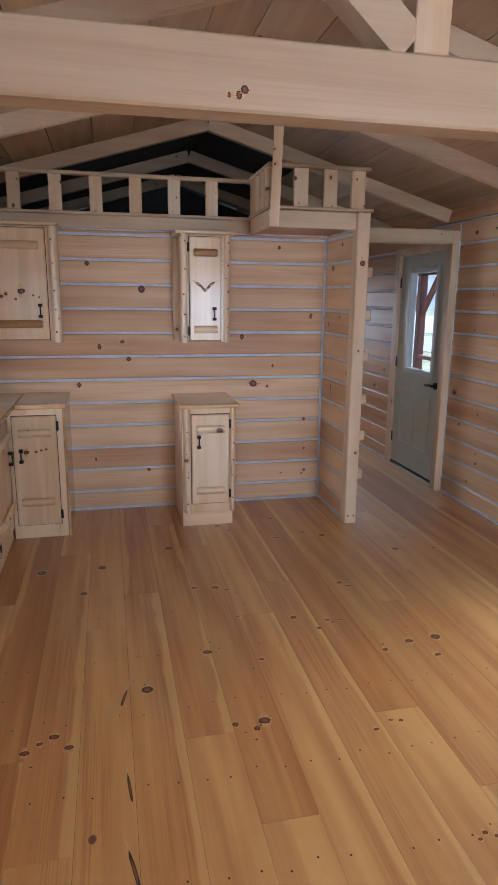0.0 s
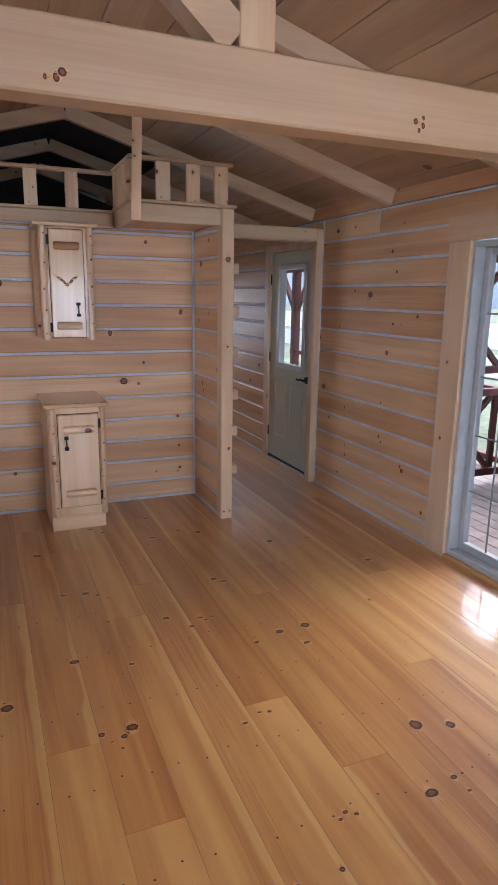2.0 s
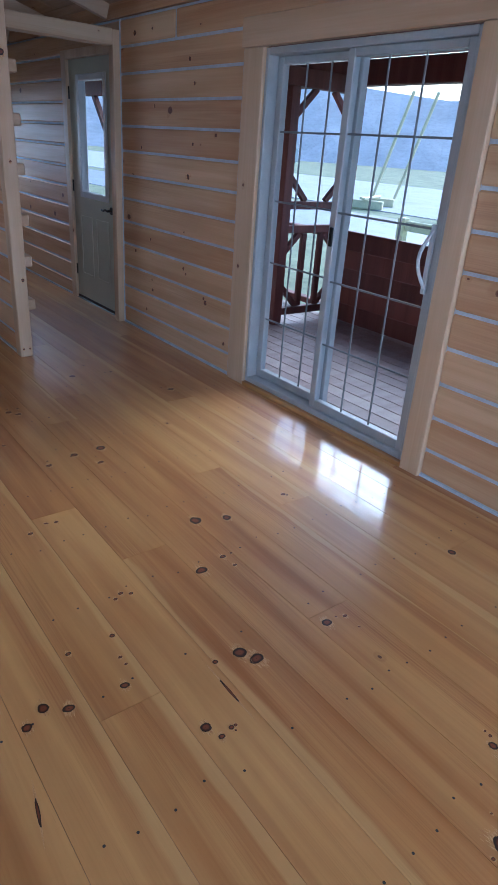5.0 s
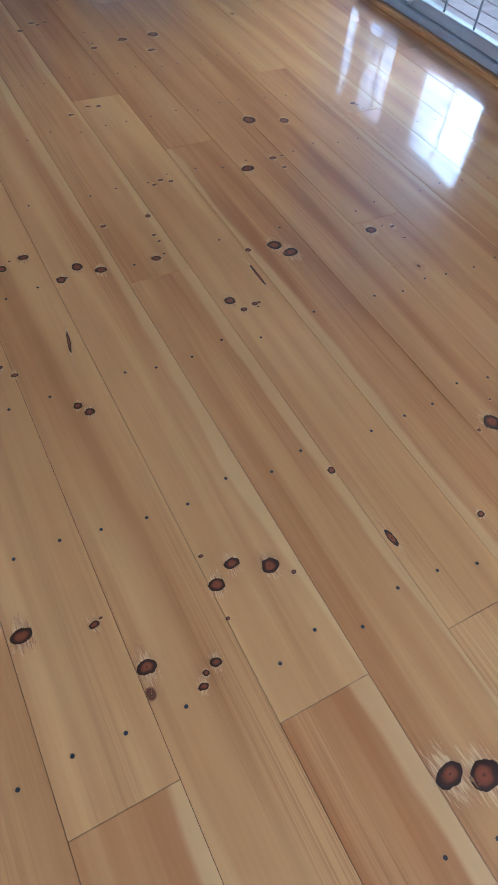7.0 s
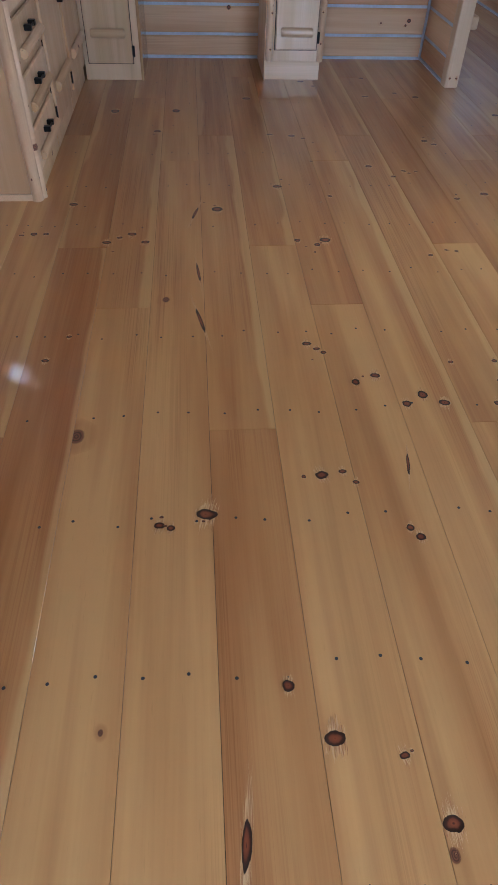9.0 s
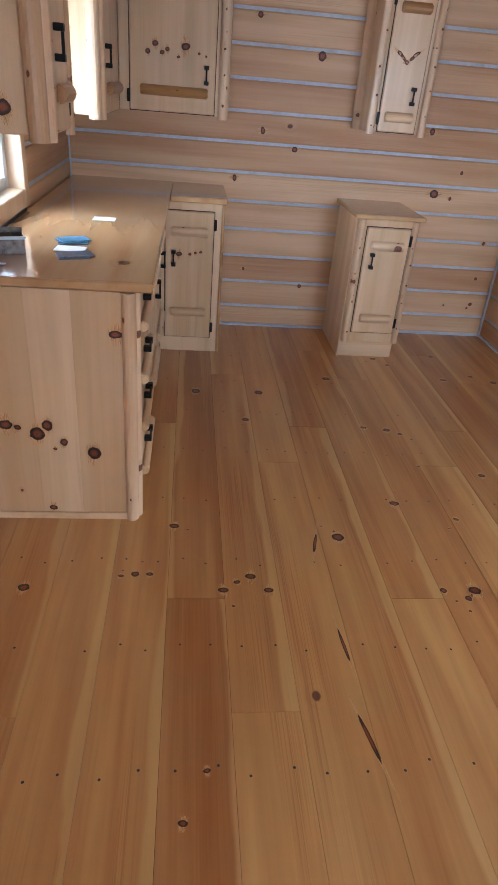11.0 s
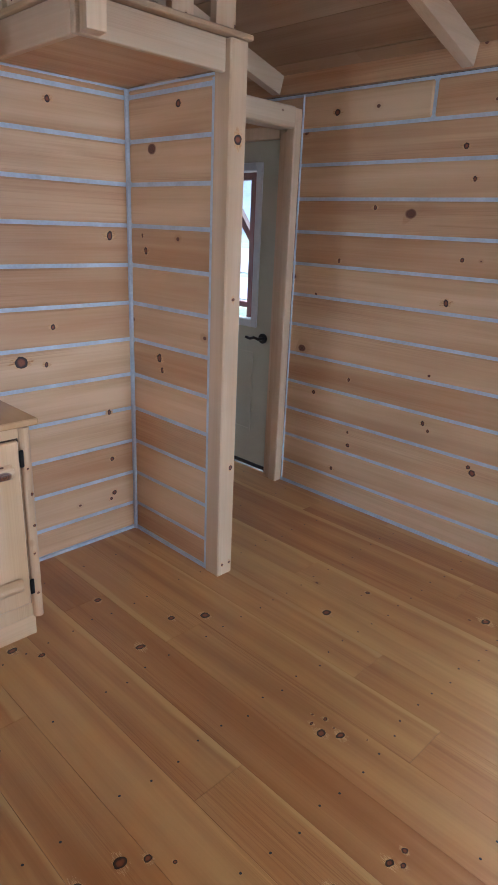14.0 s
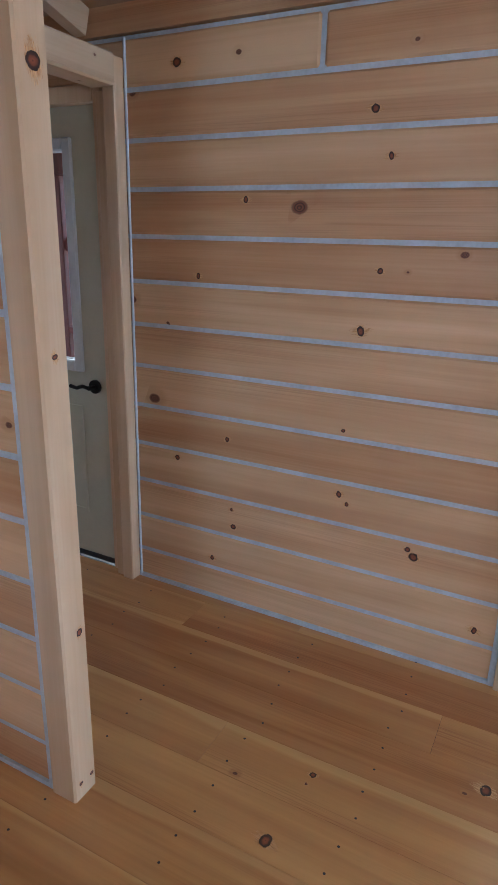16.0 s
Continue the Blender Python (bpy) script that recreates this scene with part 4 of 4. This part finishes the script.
def knot(parent, at, r, normal, name="knot", upright=False, stretch=1.0, spin=None):
    """A knot level with the face of its board. normal: the axis that the face looks along, -y, -x or z; upright: the grain runs up."""
    material = knot_varnished if normal == "z" else knot_dry
    if material.name not in KNOT_MESH:
        bm = bmesh.new()
        bmesh.ops.create_circle(bm, cap_ends=True, radius=2.9, segments=20)
        bmesh.ops.scale(bm, vec=(1.0, 0.66, 1.0), verts=bm.verts)
        KNOT_MESH[material.name] = mesh_of(name, bm, material)
    ob = new(name, KNOT_MESH[material.name])
    ob.parent = parent
    KNOT_COUNT[0] += 1
    lift = 0.00006 * (KNOT_COUNT[0] % 12)
    at = Vector(at) + lift * Vector({"z": (0, 0, 1), "-y": (0, -1, 0), "-x": (-1, 0, 0), "x": (1, 0, 0)}[normal])
    turn = {"z": pose(0, 0, 0, 0, 0, 90), "-y": pose(0, 0, 0, 90, 0, 0), "-x": pose(0, 0, 0, 90, 0, -90), "x": pose(0, 0, 0, 90, 0, 90)}[normal]
    if spin is None:
        spin = (90 if upright else 0) + random.uniform(-14, 14)
    ob.matrix_basis = parent.matrix_world.inverted() @ Matrix.Translation(at) @ turn @ pose(0, 0, 0, 0, 0, spin) @ Matrix.Diagonal((r * stretch, r, 1, 1))


FLOOR_NEAR = [
    (1.037, -0.179, 0.03), (0.982, -0.15, 0.028), (1.599, 0.443, 0.022),
    (0.66, 0.18, 0.01), (0.7, 0.21, 0.011), (0.58, 0.26, 0.019), (0.89, 0.34, 0.018), (0.77, 0.35, 0.017), (0.82, 0.38, 0.016), (0.52, 0.38, 0.01),
    (0.39, 0.42, 0.02), (1.14, 0.49, 0.009), (0.31, 0.53, 0.012), (0.69, 0.89, 0.012), (0.67, 0.92, 0.01), (1.21, 1.07, 0.01), (0.56, 1.08, 0.009),
    (1.25, 1.08, 0.008), (0.47, 1.11, 0.017), (0.53, 1.12, 0.011), (1.19, 1.12, 0.015), (1.86, 1.24, 0.009), (1.47, 1.25, 0.024), (1.78, 1.25, 0.019),
    (1.44, 1.3, 0.022), (1.35, 1.31, 0.009), (1.07, 1.38, 0.014), (0.78, 1.39, 0.014), (0.9, 1.39, 0.017), (0.84, 1.43, 0.016), (1.11, 1.49, 0.007),
    (0.64, 1.5, 0.012), (0.71, 1.53, 0.016), (1.13, 1.59, 0.009), (0.98, 1.59, 0.009),
]
FLOOR_MIDDLE = [
    (-0.36, 1.65, 0.011), (0.56, 1.66, 0.009), (0.54, 1.68, 0.011), (1.7, 1.69, 0.008), (0.51, 1.71, 0.015), (1.57, 1.73, 0.024), (1.28, 1.75, 0.008),
    (1.22, 1.75, 0.008), (1.69, 1.76, 0.013), (1.25, 1.77, 0.01), (-0.3, 1.78, 0.009), (1.87, 1.99, 0.018), (2.22, 2.02, 0.012), (1.74, 2.04, 0.024),
    (1.11, 2.3, 0.011), (1.23, 2.33, 0.009), (1.19, 2.34, 0.009), (0.65, 2.4, 0.012), (-0.07, 2.44, 0.016), (-0.23, 2.44, 0.018), (0.57, 2.44, 0.012),
    (0.69, 2.44, 0.023), (-0.91, 2.45, 0.019), (-0.18, 2.48, 0.012), (-0.13, 2.51, 0.018), (-0.59, 2.51, 0.01), (-0.49, 2.52, 0.012), (-0.54, 2.52, 0.014),
    (0.24, 2.74, 0.024), (1.62, 2.74, 0.016),
]
FLOOR_FAR = [
    (-0.41, 2.8, 0.018), (1.39, 2.83, 0.014), (0.78, 2.87, 0.012), (1.54, 2.88, 0.019), (1.69, 2.89, 0.024), (0.54, 2.98, 0.022), (1.14, 3.09, 0.012),
    (1.23, 3.13, 0.009), (1.27, 3.15, 0.009), (1.21, 3.16, 0.014), (1.04, 3.22, 0.016), (0.75, 3.29, 0.009), (2.46, 3.48, 0.022), (1.47, 3.52, 0.017),
    (1.43, 3.57, 0.017), (1.49, 3.6, 0.008), (0.75, 3.61, 0.012), (1.44, 3.62, 0.008), (0.69, 3.65, 0.018), (0.57, 3.67, 0.017), (-0.06, 3.72, 0.018),
    (2.26, 3.96, 0.01), (1.99, 3.99, 0.02), (-0.32, 4.05, 0.024), (0.04, 4.06, 0.023), (0.48, 4.29, 0.023), (1.58, 4.33, 0.019), (1.25, 4.34, 0.02),
    (1.46, 4.41, 0.014), (0.94, 4.55, 0.013), (0.87, 4.65, 0.02), (1.3, 4.73, 0.015),
]
FLOOR_EDGE = [
    (1.6, 0.44, 0.021), (1.67, 0.37, 0.021), (1.58, 0.37, 0.009), (1.81, 0.58, 0.012), (1.83, 0.62, 0.012), (1.45, 0.19, 0.019),
    (1.4, 0.16, 0.015), (1.41, 0.1, 0.018), (1.38, 0.05, 0.021), (1.39, 0.24, 0.009), (1.11, -0.17, 0.02), (2.53, 1.28, 0.016),
    (0.15, 0.99, 0.026), (0.03, 0.96, 0.013), (0.06, 0.95, 0.01),
]
for x, y, r in FLOOR_NEAR + FLOOR_MIDDLE + FLOOR_FAR + FLOOR_EDGE:
    knot(FLOOR, (x, y, 0.0010), r, "z", "floor_knot")
    for i in range(random.choice((0, 0, 0, 1, 2))):
        knot(FLOOR, (x + random.uniform(-0.06, 0.06), y + random.uniform(-0.08, 0.08), 0.0013), random.uniform(0.003, 0.006), "z", "floor_knot")
for x, y, r, long in ((0.14, 2.70, 0.006, 14), (0.147, 2.19, 0.005, 14), (0.15, 1.86, 0.006, 15), (0.204, 0.25, 0.009, 7), (1.32, 1.19, 0.004, 18), (1.165, 0.28, 0.008, 3), (0.72, 1.14, 0.004, 12)):
    knot(FLOOR, (x, y, 0.0010), r, "z", "pitch_streak", False, long)
NORTH_KNOTS = [
    (0.0, 1.895, 0.016), (0.39, 1.716, 0.024), (1.73, 1.523, 0.02), (0.28, 1.195, 0.016), (0.412, 0.312, 0.013), (-0.097, 1.001, 0.02),
    (1.456, 2.043, 0.013), (1.164, 1.36, 0.02), (1.42, 1.13, 0.012), (1.26, 0.988, 0.026), (1.695, 0.684, 0.013), (1.703, 0.434, 0.01),
    (0.002, 0.415, 0.012), (1.377, 0.965, 0.012), (0.065, 1.29, 0.02), (1.71, 0.245, 0.012), (1.69, 0.215, 0.008),
]
EAST_KNOTS = [
    (4.615, 1.707, 0.012), (4.82, 1.427, 0.012), (4.09, 1.476, 0.01), (4.143, 1.268, 0.018), (4.18, 0.635, 0.013), (4.145, 0.60, 0.009),
    (4.645, 0.382, 0.011), (4.655, 0.461, 0.008), (4.75, 0.205, 0.012), (3.87, 0.446, 0.016), (3.895, 0.471, 0.01), (3.62, 0.21, 0.014),
    (4.15, 1.977, 0.013), (4.91, 2.175, 0.016), (4.18, 0.893, 0.007), (4.68, 0.774, 0.01), (4.93, 0.649, 0.012), (4.086, 1.836, 0.012),
]
o = bpy.data.objects
for x, z, r in NORTH_KNOTS:
    knot(o["wall_north"], (x, YN - 0.0012, z), r, "-y")
for y, z, r in EAST_KNOTS:
    knot(o["wall_east"], (XR - 0.0012, y, z), r, "-x")
for y, z, r in ((4.842, 2.049, 0.014), (5.076, 1.464, 0.016), (5.10, 1.53, 0.009), (4.979, 0.98, 0.02), (4.958, 0.925, 0.013)):
    knot(o["wall_partition"], (1.8388, y, z), r, "-x")
for x, z, r in ((-1.02, 0.412, 0.024), (-0.914, 0.378, 0.026), (-0.98, 0.403, 0.013), (-0.875, 0.414, 0.018), (-0.819, 0.346, 0.013), (-0.853, 0.317, 0.007), (-0.713, 0.302, 0.024), (-0.62, 0.772, 0.022), (-0.88, 0.05, 0.014)):
    knot(u, (x, 2.8448, z), r, "-y", upright=True)
for x, z, r in ((-0.635, 1.654, 0.013), (-0.595, 1.693, 0.016), (-0.528, 1.671, 0.012), (-0.556, 1.654, 0.013), (-0.428, 1.689, 0.024), (-0.467, 1.638, 0.009), (-0.354, 1.662, 0.007), (-0.315, 1.651, 0.006)):
    knot(wide, (x, 4.8758, z), r, "-y", upright=True)
for x, z, r in ((-0.441, 0.624, 0.017), (-0.375, 0.625, 0.009), (-0.341, 0.634, 0.009), (-0.31, 0.64, 0.009)):
    knot(corner, (x, 4.6458, z), r, "-y", upright=True)
for x, z, r in ((-0.996, 1.434, 0.016), (-1.025, 1.41, 0.012), (-0.977, 1.402, 0.018), (-0.916, 1.429, 0.022)):
    knot(beside, (x, 2.8588, z), r, "-y", upright=True)
for y, z, r in ((1.87, 1.90, 0.02), (1.87, 1.30, 0.009), (1.885, 0.55, 0.01), (1.85, 0.06, 0.007), (1.895, 0.06, 0.007)):
    knot(post, (y, 4.5188, z), r, "-y", upright=True)
for x, z, r in ((0.455, 2.119, 0.010), (0.431, 2.117, 0.006), (0.468, 2.131, 0.009), (1.418, 2.136, 0.008), (1.444, 2.127, 0.008), (1.431, 2.114, 0.006), (1.443, 2.147, 0.006)):
    knot(truss, (x, 1.8788, z), r, "-y")

for parent, x, y, z in STILE_KNOTS:
    at = parent.matrix_world @ Vector((x, y, z))
    knot(parent, at, random.uniform(0.004, 0.0065), "-y" if abs(parent.matrix_world[0][0]) > 0.5 else "x", upright=True)
# a dark heart-shaped stain on the narrow wall cabinet
for x, z, r, spin, long in ((0.779, 1.752, 0.009, -36, 3.4), (0.872, 1.752, 0.009, 36, 3.4), (0.80, 1.735, 0.008, -40, 2.4), (0.853, 1.733, 0.008, 40, 2.4), (0.826, 1.712, 0.011, 5, 1.2), (0.812, 1.722, 0.006, -30, 2.0)):
    knot(slim, (x, 4.8958, z), r, "-y", stretch=long, spin=spin)

for k in range(-9, 13):
    a, b = max(PX0 + k * PW, XL), min(PX0 + (k + 1) * PW, XR)
    if b - a < 0.01:
        continue
    cuts = {0: (0.06, 2.40, 4.75), 1: (-1.1, 1.95, 4.3), 2: (0.06, 3.3), 3: (-0.6, 1.3, 3.66)}[(k + 1) % 4]
    ys = [YS] + list(cuts) + [6.9, YF]
    for y0, y1 in zip(ys, ys[1:]):
        piece("plank", (b - a - 0.0010, y1 - y0 - 0.0010, 0.02), floor_wood, FLOOR, ((a + b) / 2, (y0 + y1) / 2, -0.010), 0.0005)

# ---- logs of the walls ----
for wall, axis, face, side, c0, c1, lo, hi in LOGS:
    if c1 - c0 < 0.02:
        continue
    mid = face + side * 0.035
    outer = abs(face) not in (abs(XL), XR, YN, abs(YS), YF, 1.84, 1.92)
    if axis == 0:
        piece("log", (c1 - c0, 0.07, hi - lo), porch_wood if outer else log_x, wall, ((c0 + c1) / 2, mid, (lo + hi) / 2), 0.009)
    else:
        piece("log", (0.07, c1 - c0, hi - lo), porch_wood if outer else log_y, wall, (mid, (c0 + c1) / 2, (lo + hi) / 2), 0.009)
